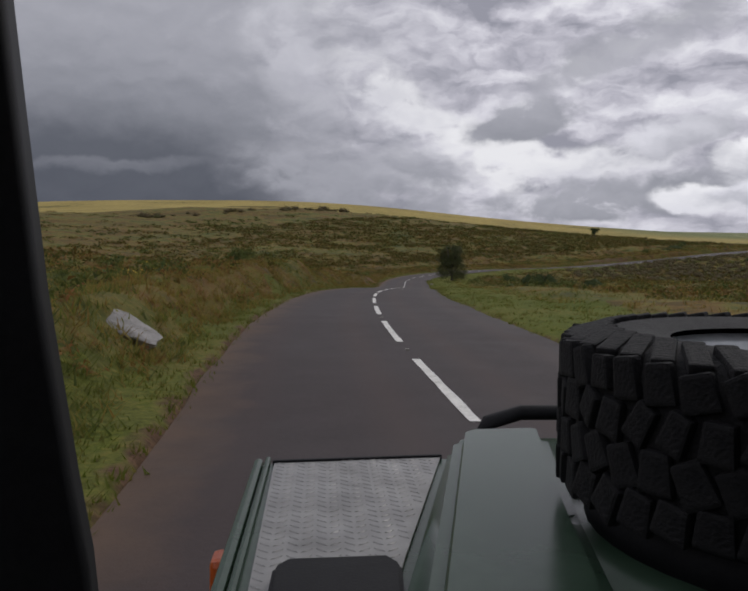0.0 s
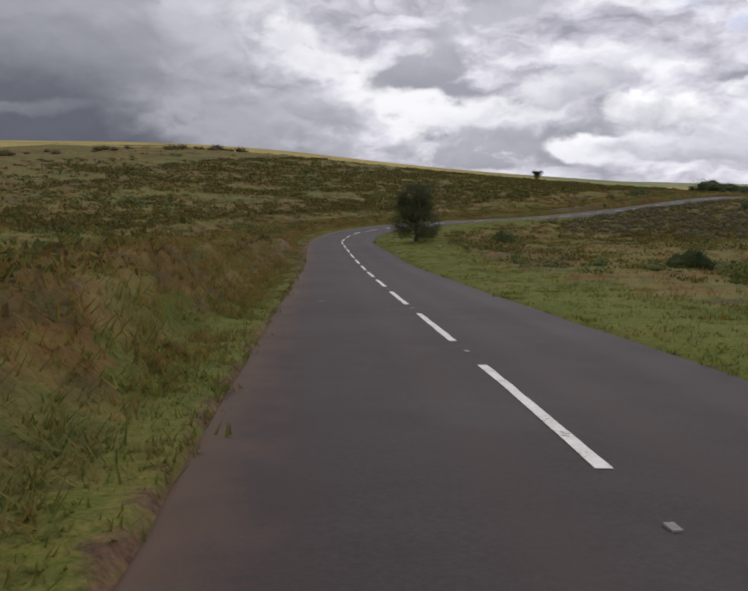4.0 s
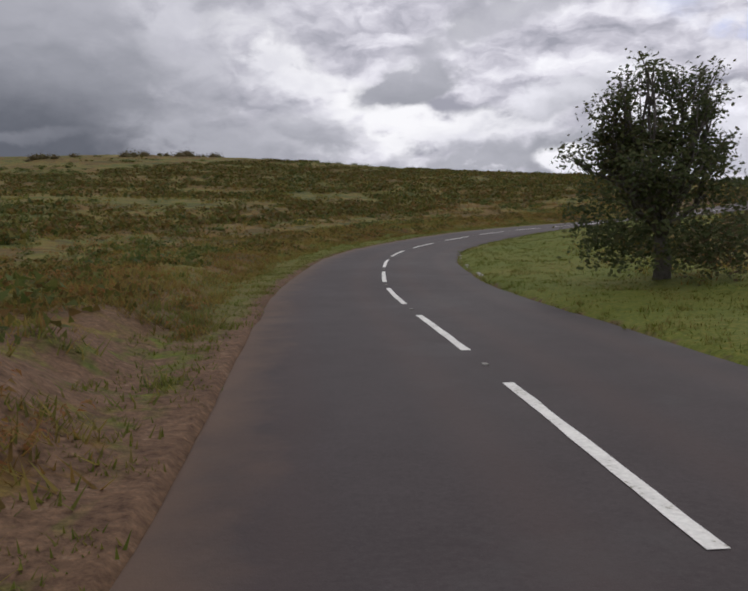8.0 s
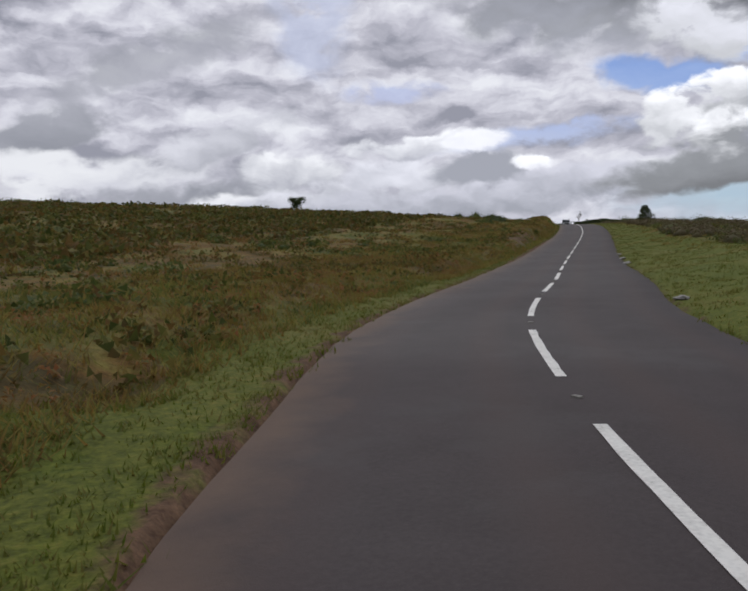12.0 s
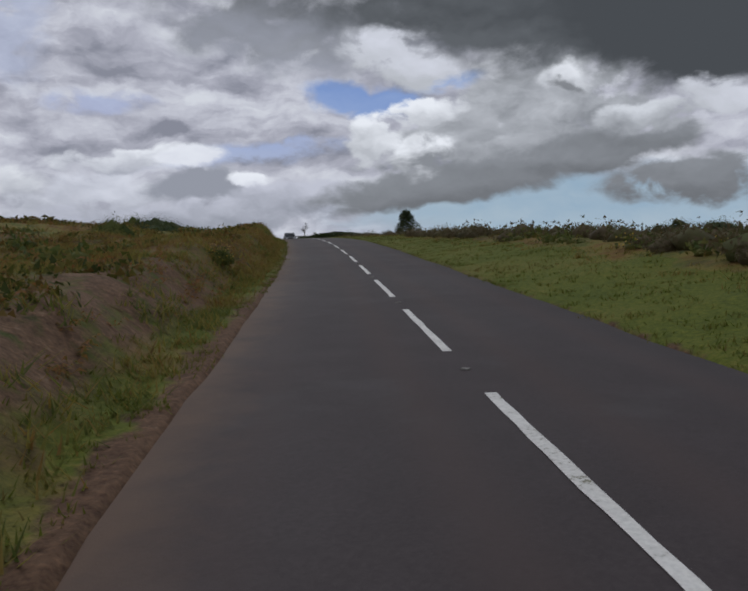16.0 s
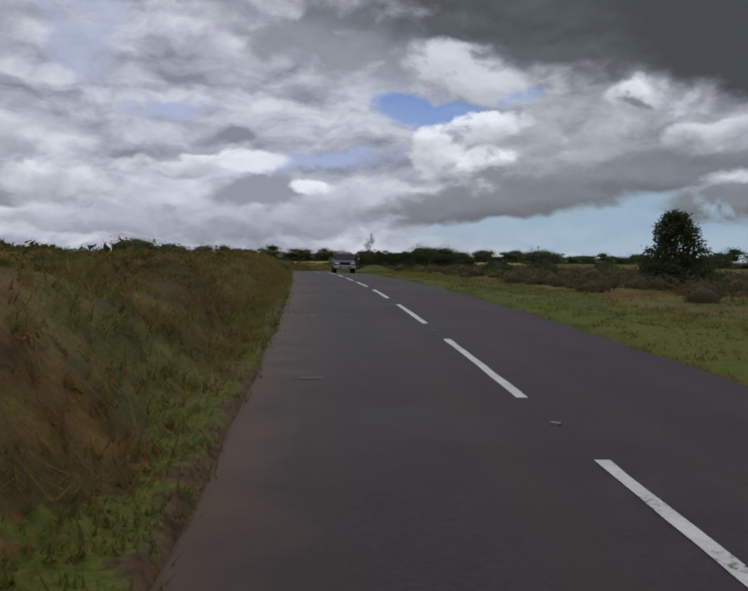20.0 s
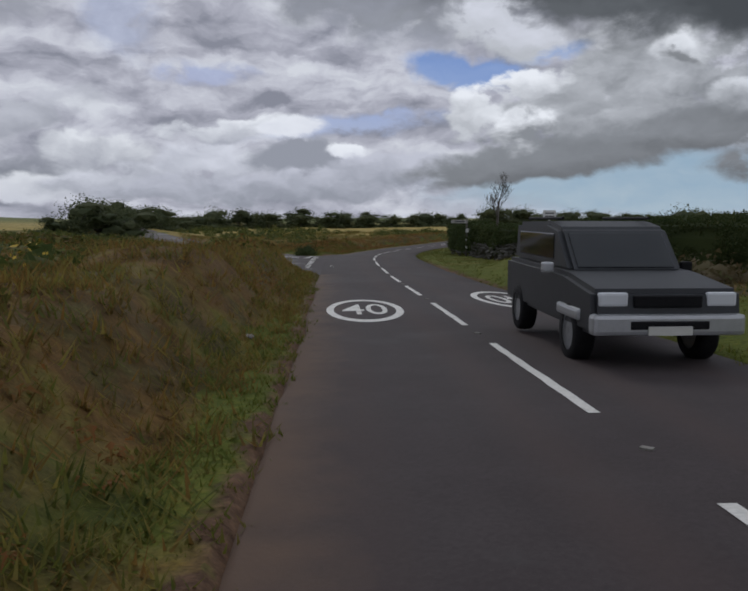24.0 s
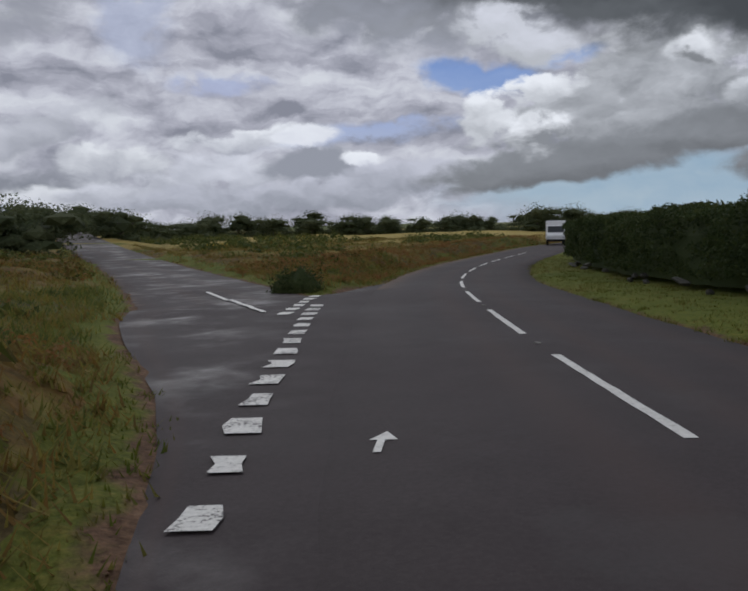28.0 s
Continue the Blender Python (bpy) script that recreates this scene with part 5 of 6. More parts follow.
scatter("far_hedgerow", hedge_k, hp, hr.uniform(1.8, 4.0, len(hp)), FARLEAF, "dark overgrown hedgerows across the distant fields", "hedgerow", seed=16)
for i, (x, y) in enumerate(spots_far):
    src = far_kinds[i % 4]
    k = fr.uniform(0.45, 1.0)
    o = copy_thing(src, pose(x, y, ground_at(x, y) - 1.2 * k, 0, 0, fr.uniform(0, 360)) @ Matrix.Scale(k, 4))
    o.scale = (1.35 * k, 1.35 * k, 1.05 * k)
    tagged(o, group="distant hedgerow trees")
for o in far_kinds:
    for c in list(o.children):
        bpy.data.objects.remove(c)
    bpy.data.objects.remove(o)


# ---- rocks and stones ----
def rock_mesh(name, size, seed, mat, sub=2):
    rg = random.Random(seed)
    bm = bmesh.new()
    bmesh.ops.create_icosphere(bm, subdivisions=sub, radius=0.5)
    cuts = [Vector((rg.gauss(0, 1), rg.gauss(0, 1), rg.gauss(0, 1))).normalized() for _ in range(9)]
    for v in bm.verts:
        for c in cuts:
            d = v.co.dot(c)
            if d > 0.28:
                v.co -= c * (d - 0.28)
        v.co += v.co.normalized() * noise.noise(v.co * 4 + Vector((seed, 0, 0))) * 0.05
        v.co = Vector((v.co.x * size[0] * 1.3, v.co.y * size[1] * 1.3, v.co.z * size[2] * 1.3))
    me = bpy.data.meshes.new(name)
    bm.to_mesh(me)
    bm.free()
    me.materials.append(mat)
    return me


def rock(x, y, size, seed, label, turn=0.0, tilt=0.0, up=0.25):
    o = new("rock", rock_mesh("rock", size, seed, STONE, 3))
    o.matrix_world = pose(x, y, ground_at(x, y) + size[2] * up, tilt, 0, turn)
    return tagged(o, label, "rock")


slab = rock(-2.75, 10.9, (0.98, 0.62, 0.26), 3, "pale flat granite boulder lying on the grassy bank")
slab.matrix_world = pose(-2.6, 10.5, ground_at(-2.6, 10.5) + 0.05, 10, 27, -8)
rock(12.3, 85.2, (0.34, 0.26, 0.2), 4, "small pale rock at the edge of the grass", 20)
rock(147.5, 233.2, (0.24, 0.14, 0.1), 6, "small pale stone lying on the verge", 30)
rock(16.3, 89.8, (0.24, 0.2, 0.18), 5, "small pale rock in the rough grass", 70)
for k, (x, y, wide, long) in enumerate([(15.85, 110.4, 0.42, 1.5), (15.2, 108.5, 0.2, 0.7), (14.95, 107.4, 0.14, 0.5)]):
    rock(x, y, (wide, long, 0.16), 30 + k, "white-washed flat stone on the inside of the bend", -24, 0, 0.1).data.materials[0] = KERB_WHITE
for k, (s, l, w) in enumerate([(159.6, 2.75, 0.8), (164.7, 2.75, 1.1), (169.0, 2.7, 0.4), (140.3, 2.9, 0.5)]):
    p = on_line(s, l)
    rock(p[0], p[1], (0.35, w, 0.12), 20 + k, "flat pale stone set at the tarmac's edge", -54, 0, 0.3)

kerb = new("kerb")
tagged(kerb, "short broken row of sunken kerb stones on the bend", "kerb", kind="structure")
kb = box((0, 0, 0), (0.12, 0.86, 0.2), 0.02)
kerb_me = bpy.data.meshes.new("kerb_stone")
kb.to_mesh(kerb_me)
kb.free()
kerb_me.materials.append(KERB)
kr = random.Random(2)
for i in range(12):
    s = 105.0 + i * 0.92
    if i in (2, 7, 8):
        continue
    l = 2.72 + 0.16 * math.sin((s - 92) / 32 * math.pi)
    p, q = on_line(s, l), on_line(s + 0.5, l)
    o = new("kerb_stone", kerb_me)
    o.parent = kerb
    o.matrix_world = pose(p[0], p[1], p[2] - 0.095 + kr.uniform(-0.012, 0.012), kr.uniform(-2, 2), kr.uniform(-3, 3), math.degrees(math.atan2(q[1] - p[1], q[0] - p[0])) - 90 + kr.uniform(-2, 2))

# ---- hedge on its old wall beyond the junction ----
HEDGE = [(298.0, 13.0), (307.0, 10.0), (314.0, 8.6), (320.0, 7.6), (326.0, 6.7), (331.0, 6.3), (335.0, 6.2), (340.0, 6.1), (346.0, 5.9), (352.0, 5.7), (358.0, 5.4), (363.0, 5.3)]
hs = np.array([on_line(s, l) for s, l in HEDGE])
HS, HC, HD = measured_line([tuple(p) for p in hs], 0.0)


def hedge_top(u):
    return table(u, [(0, 1.2), (8, 1.6), (14, 1.7), (19, 1.4), (26, 1.6), (32, 1.95), (40, 2.15), (55, 2.15), (66, 2.0), (80, 1.9)])


def build_hedge():
    t = thing("hedge", (0, 0, 0), "dense clipped dark green hedge along the roadside", "hedge")
    rg = np.random.RandomState(9)
    n = 95000
    u = rg.uniform(0, HS[-1], n)
    face = rg.uniform(0, 1, n)
    top = hedge_top(u) + 0.25 * value_noise(u, u * 0, 3.1, 41) + 0.12 * value_noise(u, u * 0, 0.5, 42)
    z = np.where(face < 0.62, rg.uniform(0.12, 1, n) ** 0.8 * top, top + rg.normal(0, 0.05, n))
    z = np.where((u > 17) & (u < 31) & (face < 0.62) & (rg.uniform(0, 1, n) < 0.62), np.maximum(z, 0.75 + 0.25 * value_noise(u, u * 0, 0.9, 47) + 0.1 * rg.normal(size=n)), z)
    l = np.where(face < 0.62, -0.75, rg.uniform(-0.75, 0.75, n))
    l = l + 0.36 * value_noise(u, z * 3, 1.3, 43) + 0.12 * value_noise(u, z * 3, 0.5, 48) + rg.normal(0, 0.07, n)
    l = np.where((face < 0.62) & (rg.uniform(0, 1, n) < 0.25), -l, l)
    p = on_line(u, l, (HS, HC, HD))
    gz = terrain(p[:, :2])[0]
    c = np.column_stack([p[:, :2], gz + z])
    a = rg.normal(size=(n, 3))
    a /= np.linalg.norm(a, axis=1)[:, None]
    b = np.cross(a, rg.normal(size=(n, 3)))
    b /= np.linalg.norm(b, axis=1)[:, None]
    k = rg.uniform(0.04, 0.085, n)[:, None]
    v = np.stack([c - b * k * 0.5, c + b * k * 0.5, c + a * k * 1.3], 1).reshape(-1, 3)
    part("leaves", v, [(3 * i, 3 * i + 1, 3 * i + 2) for i in range(n)], DARKLEAF, t)
    uu = np.arange(0, HS[-1], 0.6)
    prof = [(-0.58, 0.1), (-0.62, 0.7), (-0.5, 0.93), (0.0, 0.96), (0.5, 0.93), (0.62, 0.7), (0.58, 0.1)]
    vv = []
    for w in uu:
        for o, h in prof:
            q = on_line(w, o, (HS, HC, HD))
            vv.append((q[0], q[1], ground_at(q[0], q[1]) + h * float(hedge_top(w)) - 0.05))
    part("inner_growth", vv, grid_faces(len(uu), len(prof)), DARKLEAF, t, "dense dark twigs")


build_hedge()


def build_wall():
    t = thing("stone_wall", (0, 0, 0), "low mossy dry-stone wall at the foot of the hedge", "wall")
    kinds = [rock_mesh("stone", (0.30 + 0.07 * i, 0.26, 0.13 + 0.03 * (i % 3)), 70 + i, DARKSTONE, 2) for i in range(5)] + [rock_mesh("stone", (0.28, 0.25, 0.15), 80, DARKSTONE, 2)]
    rg = random.Random(6)
    for row in range(5):
        u = 6.0
        while u < HS[-1] - 6:
            step = rg.uniform(0.22, 0.5)
            if rg.random() < (0.9 if 17 < u < 31 else (0.12 if row < 2 else 0.0)):
                p = on_line(u, -0.86 + 0.03 * row + rg.uniform(-0.06, 0.06), (HS, HC, HD))
                d = on_line(u + 0.3, -0.86, (HS, HC, HD)) - p
                o = new("stone", kinds[rg.randrange(6)])
                o.parent = t
                o.matrix_world = pose(p[0], p[1], ground_at(p[0], p[1]) + 0.06 + 0.165 * row + rg.uniform(-0.03, 0.03), rg.uniform(-24, 24), rg.uniform(-24, 24), math.degrees(math.atan2(d[1], d[0])) + rg.uniform(-40, 40))
            u += step


build_wall()

# ---- road signs ----
WHITEPAINT = simple("white_sign_paint", (0.62, 0.62, 0.6), (0.74, 0.74, 0.71), 0.5, 0, 5.0, 0.05)
GREYPAINT = simple("weathered_grey_paint", (0.34, 0.33, 0.31), (0.48, 0.47, 0.44), 0.6, 0, 8.0, 0.1)
BLACK = simple("black_trim", (0.006, 0.006, 0.007), (0.012, 0.012, 0.013), 0.6, 0, 20.0, 0.1)
BLACK.node_tree.nodes["Principled BSDF"].inputs["Specular IOR Level"].default_value = 0.15
SIGNBAR = simple("sign_lettering", (0.03, 0.03, 0.035), (0.06, 0.06, 0.06), 0.5, 0, 8.0, 0.0)


def sign_board(x, y, high, turn, size):
    z = ground_at(x, y)
    t = thing("road_sign", (x, y, z), "white rectangular road sign on a grey post", "sign", turn=turn)
    part_bm("post", tube([(0, 0, -0.3), (0, 0, high)], [0.035, 0.035], 10), GREYPAINT, t, smooth=True)
    b = part_bm("board", box((0, -0.05, high - size[1] / 2), (size[0], 0.02, size[1]), 0.006), WHITEPAINT, t)
    for i in range(2):
        part_bm("lettering", box((0, -0.064, high - size[1] * (0.33 + 0.34 * i)), (size[0] * 0.7, 0.006, size[1] * 0.12)), SIGNBAR, b, "plain dark bar of writing")


sign_board(173.9, 241.5, 2.35, -48, (0.62, 0.42))


def finger_post(x, y, high, turn):
    z = ground_at(x, y)
    t = thing("finger_post", (x, y, z), "grey wooden finger post with one arm beside the hedge", "sign", turn=turn)
    part_bm("post", tube([(0, 0, -0.3), (0, 0, high + 0.08)], [0.055, 0.05], 10), BARK, t, smooth=True)
    arm = part_bm("arm", prism([(-0.9, -0.04), (-0.76, -0.04), (0.06, -0.04), (0.06, 0.02), (-0.9, 0.02)], high - 0.2, high - 0.02, 0.008), GREYPAINT, t)
    part_bm("lettering", box((-0.42, -0.046, high - 0.11), (0.6, 0.008, 0.07)), SIGNBAR, arm, "plain dark bar of writing")
    for k in (0.45, 0.95, 1.4):
        part_bm("band", tube([(0, 0, k), (0, 0, k + 0.16)], [0.058, 0.058], 10), WHITEPAINT, t, "white painted band")
    part_bm("notice", box((0.02, -0.09, high - 0.62), (0.18, 0.02, 0.2), 0.004), WHITEPAINT, t, "small white notice")


finger_post(178.2, 248.8, 2.15, -48)

# ---- vehicles ----
TYRE = simple("tyre_rubber", (0.004, 0.004, 0.005), (0.013, 0.0125, 0.013), 0.78, 0, 18.0, 0.4)
TYRE.node_tree.nodes["Principled BSDF"].inputs["Specular IOR Level"].default_value = 0.25
STEEL = simple("painted_steel_rim", (0.30, 0.31, 0.32), (0.42, 0.43, 0.44), 0.4, 0.6, 8.0, 0.05)
GREEN = simple("dull_green_paint", (0.028, 0.052, 0.033), (0.041, 0.069, 0.046), 0.24, 0, 3.0, 0.03)
GREEN.node_tree.nodes["Principled BSDF"].inputs["Specular IOR Level"].default_value = 0.28
GLASS, _nt, _b = material("dark_glass", 0.05)
_b.inputs["Base Color"].default_value = (0.012, 0.015, 0.018, 1)
LAMP, _nt, _b = material("clear_lamp", 0.12)
_b.inputs["Base Color"].default_value = (0.62, 0.64, 0.66, 1)
AMBER = simple("amber_lens", (0.40, 0.07, 0.012), (0.50, 0.10, 0.02), 0.3, 0, 10.0, 0.05)
RED = simple("red_lens", (0.35, 0.02, 0.015), (0.42, 0.03, 0.02), 0.3, 0, 10.0, 0.05)
DARKGREY = simple("dark_grey_car_paint", (0.018, 0.02, 0.023), (0.026, 0.029, 0.033), 0.45, 0.0, 3.0, 0.0)
SILVER = simple("silver_car_paint", (0.42, 0.43, 0.44), (0.5, 0.51, 0.52), 0.35, 0.5, 3.0, 0.0)
VANWHITE = simple("white_van_paint", (0.66, 0.66, 0.65), (0.76, 0.76, 0.75), 0.4, 0, 3.0, 0.0)
PLATE = simple("plain_plate", (0.55, 0.55, 0.5), (0.6, 0.6, 0.55), 0.5, 0, 6.0, 0.0)


def wheel(parent, x, y, r, w, rim=STEEL):
    hub = new("wheel")
    hub.parent = parent
    hub.matrix_local = pose(x, y, r, 0, 90, 0)
    ty = [(r * 0.62, -w / 2), (r * 0.9, -w / 2), (r * 0.98, -w * 0.4), (r, -w * 0.2), (r, w * 0.2), (r * 0.98, w * 0.4), (r * 0.9, w / 2), (r * 0.62, w / 2)]
    part_bm("tyre", lathe(ty, 28), TYRE, hub, smooth=True)
    part_bm("rim", lathe([(0.01, -w * 0.35), (r * 0.3, -w * 0.42), (r * 0.5, -w * 0.3), (r * 0.62, -w * 0.46), (r * 0.62, w * 0.46), (r * 0.5, w * 0.3), (r * 0.3, w * 0.42), (0.01, w * 0.35)], 28), rim, hub, smooth=True)
    return hub


def side_profile(points, half, bev=0.03):
    """A body block from a side outline (y, z), as wide as 2 * half."""
    bm = bmesh.new()
    a = [bm.verts.new((-half, y, z)) for y, z in points]
    b = [bm.verts.new((half, y, z)) for y, z in points]
    n = len(points)
    bm.faces.new(a)
    bm.faces.new(b[::-1])
    for i in range(n):
        bm.faces.new((a[i], b[i], b[(i + 1) % n], a[(i + 1) % n]))
    bmesh.ops.recalc_face_normals(bm, faces=bm.faces)
    bmesh.ops.bevel(bm, geom=bm.edges[:], offset=bev, segments=2, affect="EDGES")
    return bm


def suv(s, l):
    p, q = on_line(s, l), on_line(s - 1, l)
    turn = math.degrees(math.atan2(q[1] - p[1], q[0] - p[0])) - 90
    t = thing("estate_car", (p[0], p[1], p[2] + 0.02), "dark grey off-road estate car with silver bumper on the oncoming lane", "car", turn=turn)
    part_bm("body", side_profile([(-2.1, 0.42), (2.05, 0.42), (2.15, 0.6), (2.1, 0.95), (1.0, 1.08), (-2.1, 1.1)], 0.86, 0.06), DARKGREY, t, smooth=False)
    part_bm("cabin", side_profile([(-2.05, 1.06), (0.95, 1.05), (0.35, 1.62), (-0.2, 1.7), (-1.9, 1.68)], 0.74, 0.06), DARKGREY, t)
    part_bm("windscreen", box((0, 0.665, 1.33), (1.26, 0.62, 0.02), 0.01, (-43.5, 0, 0)), GLASS, t)
    for k in (-1, 1):
        part_bm("side_window", box((k * 0.735, -0.75, 1.36), (0.03, 1.9, 0.36), 0.02), GLASS, t)
        part_bm("headlight", box((k * 0.62, 2.1, 0.84), (0.34, 0.08, 0.16), 0.03), LAMP, t)
        part_bm("fog_light", lathe([(0.001, 0.0), (0.06, 0.0), (0.07, -0.03)], 14), LAMP, t).matrix_local = pose(k * 0.55, 2.19, 0.56, -90, 0, 0)
        part_bm("door_mirror", box((k * 0.93, 0.55, 1.1), (0.16, 0.1, 0.14), 0.03), BLACK if k < 0 else SILVER, t)
        part_bm("wheel_arch", box((k * 0.84, 1.3, 0.62), (0.12, 0.86, 0.14), 0.04), SILVER, t)
        for y in (1.3, -1.3):
            wheel(t, k * 0.76, y, 0.36, 0.24)
    part_bm("bumper", box((0, 2.12, 0.56), (1.74, 0.2, 0.24), 0.05), SILVER, t, "silver bumper")
    part_bm("grille", box((0, 2.13, 0.82), (0.78, 0.06, 0.14), 0.02), BLACK, t)
    part_bm("lower_grille", box((0, 2.2, 0.56), (0.9, 0.06, 0.1), 0.02), BLACK, t)
    part_bm("number_plate", box((0, 2.235, 0.5), (0.5, 0.012, 0.1)), PLATE, t, "plain blank plate")
    part_bm("roof_rail", tube([(-0.6, 0.1, 1.74), (-0.6, -1.7, 1.73)], [0.02, 0.02], 8), BLACK, t)
    part_bm("roof_rail", tube([(0.6, 0.1, 1.74), (0.6, -1.7, 1.73)], [0.02, 0.02], 8), BLACK, t)


suv(294.5, 1.55)


def van():
    p, q = (235.6, 282.4, -8.68), (234.75, 281.95)
    t = thing("box_van", p, "white box van driving past the end of the hedge", "van", turn=math.degrees(math.atan2(q[1] - p[1], q[0] - p[0])) - 90)
    part_bm("cargo_box", box((0, -0.9, 1.55), (1.95, 3.6, 1.9), 0.05), VANWHITE, t)
    part_bm("cab", side_profile([(0.9, 0.45), (2.5, 0.45), (2.55, 1.0), (2.15, 1.3), (1.75, 2.0), (0.9, 2.05)], 0.92, 0.05), VANWHITE, t)
    part_bm("windscreen", box((0, 2.0, 1.62), (1.6, 0.72, 0.02), 0.01, (-60, 0, 0)), GLASS, t)
    part_bm("bumper", box((0, 2.52, 0.5), (1.8, 0.16, 0.22), 0.03), BLACK, t)
    for k in (-1, 1):
        part_bm("headlight", box((k * 0.7, 2.52, 0.82), (0.3, 0.08, 0.18), 0.03), LAMP, t)
        for y in (1.7, -1.6):
            wheel(t, k * 0.82, y, 0.34, 0.22)
    part_bm("chassis", box((0, -0.4, 0.52), (1.5, 4.4, 0.16), 0.02), BLACK, t)


van()



# ---- the green off-road vehicle standing where the drive begins ----
def plate_material():
    m, nt, b = material("bare_aluminium_plate", 0.5, 0.35)
    nt.links.new(ramp(nt, obj_noise(nt, 9, 6), [(0.35, (0.20, 0.195, 0.19)), (0.65, (0.30, 0.293, 0.285))]), b.inputs["Base Color"])
    nt.links.new(ramp(nt, obj_noise(nt, 5, 4), [(0.4, (0.48, 0.48, 0.48)), (0.65, (0.68, 0.68, 0.68))]), b.inputs["Roughness"])
    bump(nt, b, obj_noise(nt, 150, 2), 0.1, 0.002)
    return m


ALU = plate_material()


def off_roader():
    t = thing("off_road_vehicle", pose(0, -0.0747, -1.528, -2.8, 0, 0), "green off-road vehicle with a bonnet-mounted spare wheel and treadplate wings", "car")
    cx = 0.70
    wing_l = part_bm("wing", prism([(-0.17, 0.86), (0.22, 0.86), (0.36, 2.02), (-0.17, 1.97)], 0.56, 0.992, 0.02), GREEN, t, "green front wing")
    part_bm("wing", prism([(2 * cx + 0.17, 0.86), (2 * cx + 0.17, 2.0), (2 * cx - 0.36, 2.0), (2 * cx - 0.22, 0.86)], 0.56, 0.992, 0.02), GREEN, t, "green front wing")
    part_bm("wing_edge", tube([(-0.165, 0.88, 0.985), (-0.165, 1.98, 0.985)], [0.014, 0.014], 8), GREEN, wing_l, "rounded green lip")
    part_bm("wing_edge", tube([(-0.140, 0.88, 0.996), (-0.140, 1.98, 0.996)], [0.008, 0.008], 8), GREEN, wing_l, "rounded green lip")
    plan = [(-0.112, 0.9), (0.06, 0.9), (0.149, 1.31), (0.316, 1.985), (-0.122, 1.93)]
    plate = part_bm("treadplate", prism(plan, 0.994, 1.0), ALU, t, "silver aluminium treadplate with raised chevrons")
    part_bm("plate_front_edge", box((0.097, 1.965, 0.996), (0.45, 0.014, 0.02), 0.003, (0, 0, 7.0)), BLACK, plate, "dark rubber edge")
    bm = bmesh.new()
    for i in range(34):
        for j in range(17):
            y, x = 0.95 + 0.0305 * i, -0.104 + 0.0262 * j
            right = 0.06 + 0.217 * (y - 0.9) if y < 1.31 else 0.149 + 0.247 * (y - 1.31)
            if x > right - 0.012 or (y < 1.27 and -0.09 < x < 0.14):
                continue
            a = radians(40 if j % 2 else -40)
            c, s = math.cos(a) * 0.0155, math.sin(a) * 0.0155
            rim = [bm.verts.new(q) for q in ((x - c, y - s, 0.9995), (x + s * 0.3, y - c * 0.3, 0.9995), (x + c, y + s, 0.9995), (x - s * 0.3, y + c * 0.3, 0.9995))]
            ridge = [bm.verts.new((x - c * 0.6, y - s * 0.6, 1.0018)), bm.verts.new((x + c * 0.6, y + s * 0.6, 1.0018))]
            for q in ((rim[0], rim[1], ridge[0]), (rim[1], rim[2], ridge[1], ridge[0]), (rim[2], rim[3], ridge[1]), (rim[3], rim[0], ridge[0], ridge[1])):
                bm.faces.new(q)
    part_bm("raised_tread", bm, ALU, plate, "raised chevron ribs")
    part_bm("heater_intake", prism([(-0.085, 0.93), (0.115, 0.93), (0.135, 1.225), (0.115, 1.26), (-0.055, 1.25), (-0.078, 1.22)], 1.0, 1.028, 0.008), BLACK, t, "black heater intake cover")
    lamp = part_bm("indicator", box((-0.19, 1.48, 0.90), (0.05, 0.07, 0.085), 0.014), AMBER, t, "amber side indicator")
    bon = part_bm("bonnet", prism([(0.022, 0.62), (0.308, 1.80), (2 * cx - 0.308, 1.80), (2 * cx - 0.022, 0.62)], 0.98, 1.105, 0.04, 4), GREEN, t, "dull green bonnet with pressed panel", smooth=True)
    left_pad = [(0.078, 0.66), (0.303, 1.71), (0.345, 1.755), (0.50, 1.77), (0.53, 1.74), (0.42, 1.19), (0.37, 0.90), (0.30, 0.66)]
    part_bm("bonnet_panel", prism(left_pad, 1.07, 1.134, 0.026, 5), GREEN, bon, "raised pressed panel")
    part_bm("bonnet_panel", prism([(2 * cx - x, y) for x, y in left_pad[::-1]], 1.07, 1.134, 0.026, 5), GREEN, bon, "raised pressed panel")
    part_bm("bonnet_guard", tube([(0.39, 1.90, 1.06), (0.43, 1.93, 1.105), (0.52, 1.94, 1.13), (0.88, 1.94, 1.13), (0.97, 1.93, 1.105), (1.01, 1.90, 1.06)], [0.02] * 6, 10), BLACK, t, "black tubular bar", smooth=True)
    # added black disc, stands in for the shade between tyre and bonnet
    part_bm("wheel_gap_shade", lathe([(0.01, 1.09), (0.345, 1.09), (0.35, 1.13), (0.34, 1.172), (0.01, 1.172)], 40), BLACK, t, "black mounting dish under the spare wheel", smooth=True).matrix_local = pose(0.778, 1.14, 0)
    # spare wheel
    sp = new("spare_wheel")
    sp.parent = t
    sp.matrix_local = pose(0.778, 1.14, 1.285, 1.0, 0, 0)
    R, W = 0.388, 0.26
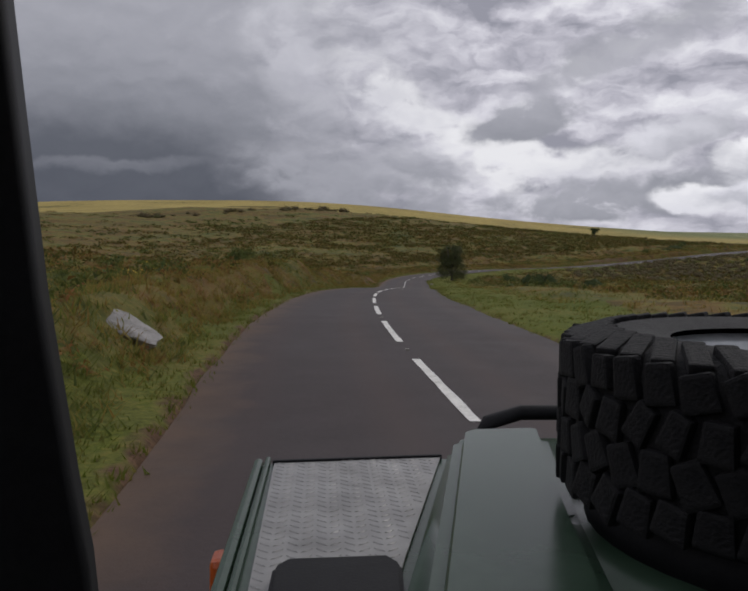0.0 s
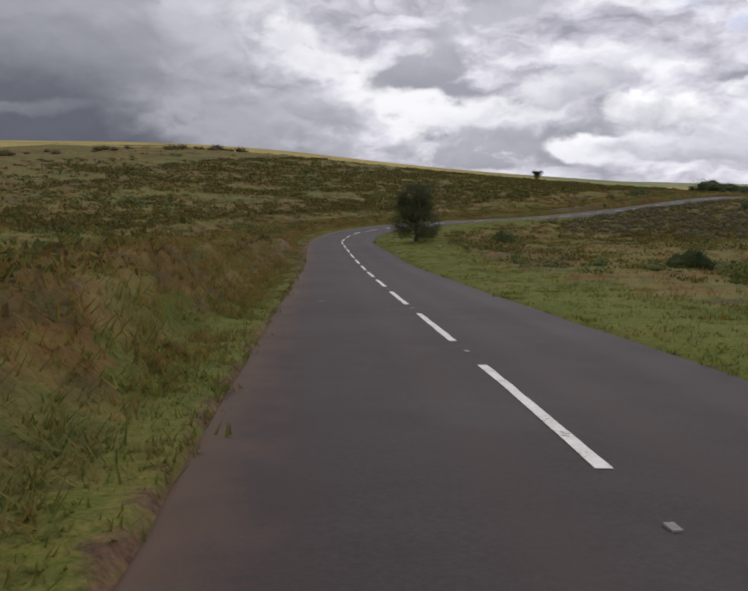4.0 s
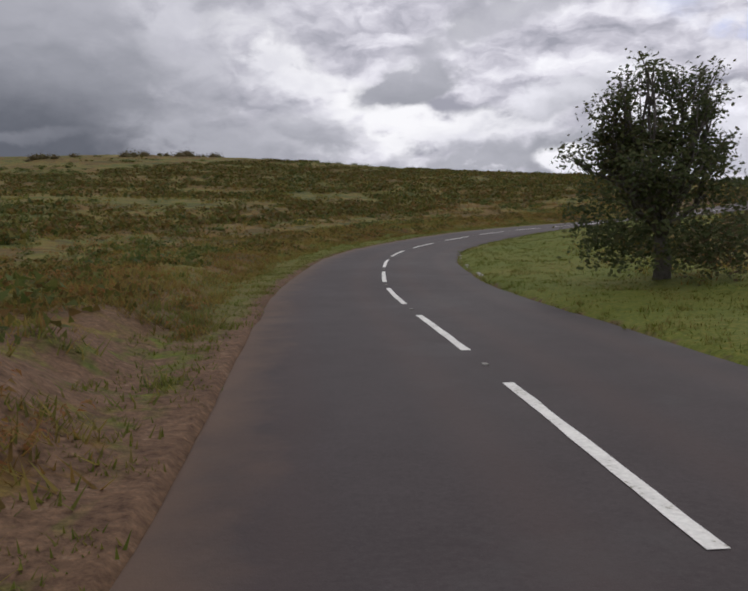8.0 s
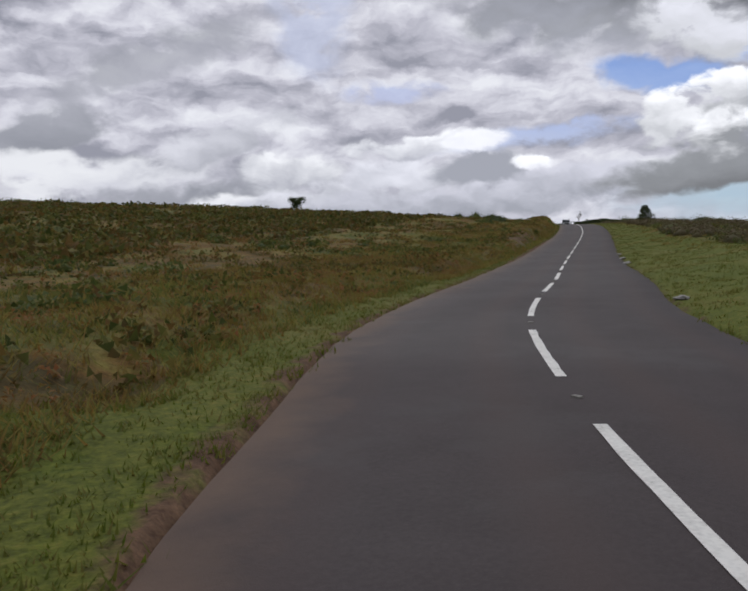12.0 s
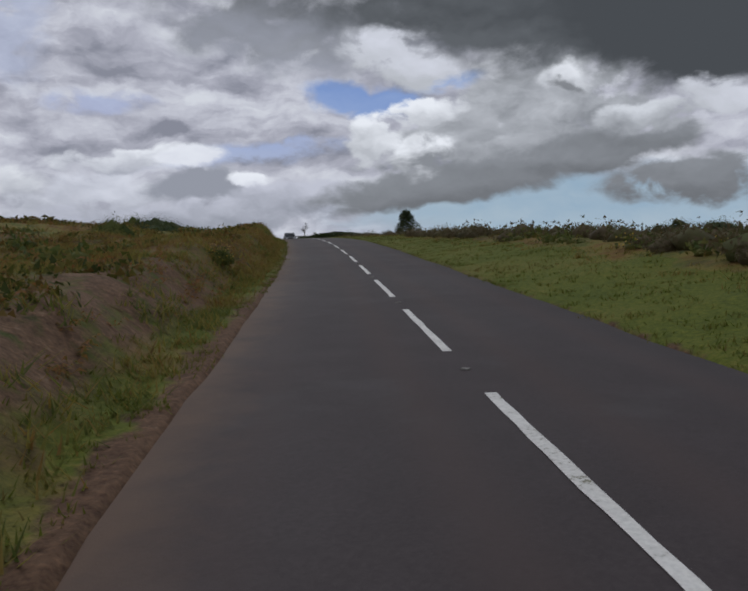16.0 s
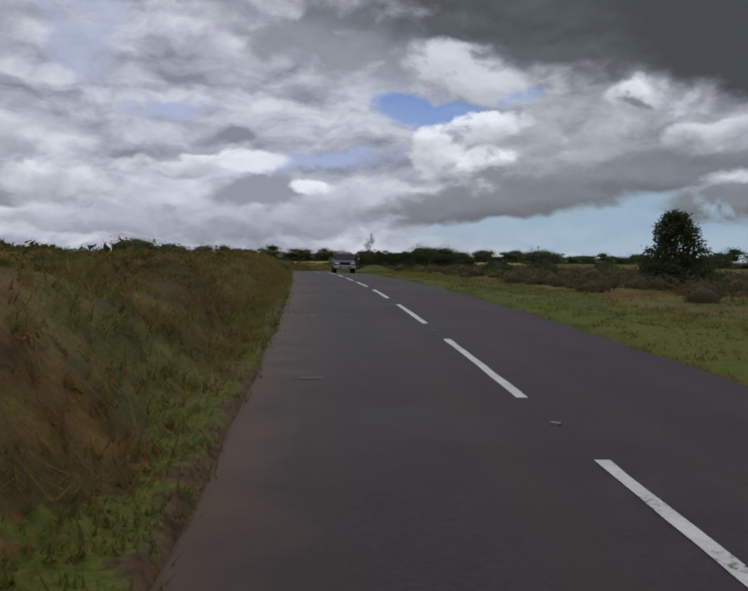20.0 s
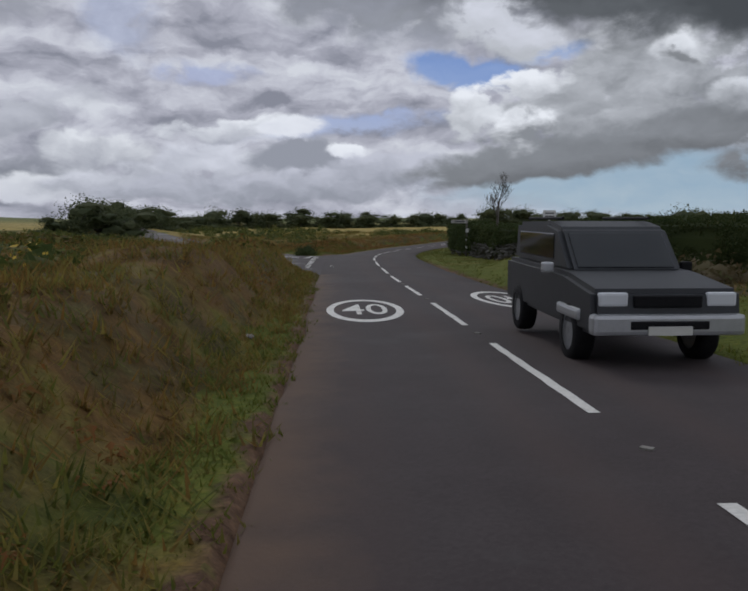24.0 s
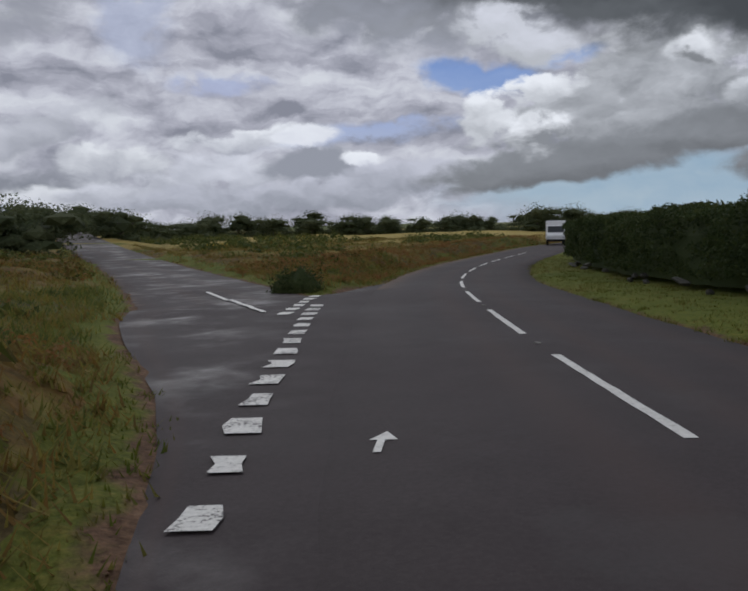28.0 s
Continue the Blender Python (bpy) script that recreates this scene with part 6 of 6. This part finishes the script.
    prof = [(R * 0.56, -W / 2 + 0.01), (R * 0.75, -W / 2 - 0.005), (R * 0.93, -W * 0.47), (R * 0.985, -W * 0.36), (R * 0.985, W * 0.36), (R * 0.93, W * 0.47), (R * 0.75, W / 2 + 0.005), (R * 0.56, W / 2 - 0.01)]
    part_bm("tyre", lathe(prof, 72), TYRE, sp, "black mud-terrain tyre", smooth=True)
    blk = box((0, 0, 0), (0.022, 0.051, 0.059), 0.006, (0, 0, 0), (1, 0.8))
    bme = bpy.data.meshes.new("tread_block")
    blk.to_mesh(bme)
    blk.free()
    bme.materials.append(TYRE)
    lug = box((0, 0, 0), (0.088, 0.031, 0.018), 0.005)
    lme = bpy.data.meshes.new("shoulder_lug")
    lug.to_mesh(lme)
    lug.free()
    lme.materials.append(TYRE)
    br = random.Random(4)
    for row, z in enumerate((-0.088, -0.03, 0.03, 0.088)):
        for i in range(44):
            a = 2 * math.pi * (i + 0.5 * (row % 2)) / 44
            o = new("tread_block", bme)
            o.parent = sp
            o.matrix_local = pose(0, 0, 0, 0, 0, math.degrees(a)) @ pose(R * 0.99, 0, z + br.uniform(-0.004, 0.004), 16 * (1 if row % 2 else -1) + br.uniform(-15, 15), 0, br.uniform(-8, 8)) @ Matrix.Diagonal((br.uniform(0.8, 1.1), br.uniform(0.8, 1.12), br.uniform(0.82, 1.08), 1))
    for i in range(44):
        a = 360 * i / 44
        o = new("shoulder_lug", lme)
        o.parent = sp
        o.matrix_local = pose(0, 0, 0, 0, 0, a) @ pose(R * 0.895, 0, W * 0.475, 0, 14, 38)
    part_bm("rim", lathe([(0.02, 0.02), (0.10, 0.05), (0.16, 0.0), (0.215, 0.09), (0.225, 0.11), (0.225, -0.11), (0.05, -0.05)], 40), STEEL, sp, "grey steel rim", smooth=True)
    # windscreen surround and cab
    bm = bmesh.new()
    pts = [(-0.192, 0.42, 1.90), (-0.177, 0.42, 1.68), (-0.170, 0.42, 1.614), (-0.158, 0.42, 1.507), (-0.148, 0.42, 1.444), (-0.140, 0.42, 1.394), (-0.131, 0.42, 1.344), (-0.11, 0.43, 1.1)]
    a = [bm.verts.new(p) for p in pts]
    b = [bm.verts.new((p[0] - 0.19, p[1] + 0.01, p[2])) for p in pts]
    c = [bm.verts.new((p[0] - 0.19, p[1] + 0.07, p[2])) for p in pts]
    d = [bm.verts.new((p[0] - 0.012, p[1] + 0.06, p[2])) for p in pts]
    for i in range(len(pts) - 1):
        for q, r in ((a, b), (b, c), (c, d), (d, a)):
            bm.faces.new((q[i], r[i], r[i + 1], q[i + 1]))
    bm.faces.new((a[0], b[0], c[0], d[0]))
    bm.faces.new((a[-1], d[-1], c[-1], b[-1]))
    bmesh.ops.recalc_face_normals(bm, faces=bm.faces)
    part_bm("pillar", bm, BLACK, t, "black windscreen pillar", smooth=True)
    part_bm("pillar", box((2 * cx + 0.2, 0.46, 1.5), (0.1, 0.08, 0.8), 0.02), BLACK, t, "black windscreen pillar")
    part_bm("header_rail", box((cx, 0.42, 1.93), (1.7, 0.1, 0.1), 0.02), BLACK, t)
    part_bm("scuttle", box((cx, 0.58, 1.04), (1.62, 0.16, 0.14), 0.02), GREEN, t)
    part_bm("roof", box((cx, -0.75, 1.99), (1.66, 2.4, 0.05), 0.02), GREEN, t, "green roof panel")
    part_bm("rear_body", box((cx, -1.35, 0.78), (1.66, 1.3, 0.62), 0.03), GREEN, t)
    part_bm("bulkhead", box((cx, -0.68, 1.35), (1.56, 0.05, 1.2), 0.02), BLACK, t)
    for k, x in ((-1, -0.22), (1, 2 * cx + 0.22)):
        d = part_bm("door", box((x * 0.985 + 0.0, -0.13, 0.92), (0.05, 0.98, 0.72), 0.02), GREEN, t)
        part_bm("door_handle", box((x + k * 0.03, -0.45, 1.12), (0.03, 0.12, 0.03), 0.008), BLACK, d)
        part_bm("side_panel", box((x * 0.985, -1.35, 1.55), (0.04, 1.28, 0.8), 0.015), GREEN, t)
    part_bm("front_panel", box((cx, 1.95, 0.8), (1.0, 0.06, 0.36), 0.02), GREEN, t)
    part_bm("grille", box((cx, 1.99, 0.82), (0.62, 0.03, 0.28), 0.01), BLACK, t)
    for k in (-1, 1):
        part_bm("headlight", lathe([(0.001, 0.02), (0.06, 0.018), (0.085, 0.0), (0.09, -0.02)], 24), LAMP, t, smooth=True).matrix_local = pose(cx + k * 0.6, 2.01, 0.82, -90, 0, 0)
    part_bm("bumper", box((cx, 2.12, 0.55), (1.5, 0.12, 0.14), 0.015), BLACK, t, "black steel bumper")
    part_bm("chassis", box((cx, 0.1, 0.5), (0.8, 3.8, 0.14), 0.02), BLACK, t)
    for x in (-0.05, 2 * cx + 0.05):
        for y in (1.36, -1.2):
            wheel(t, x, y, 0.39, 0.24)


off_roader()
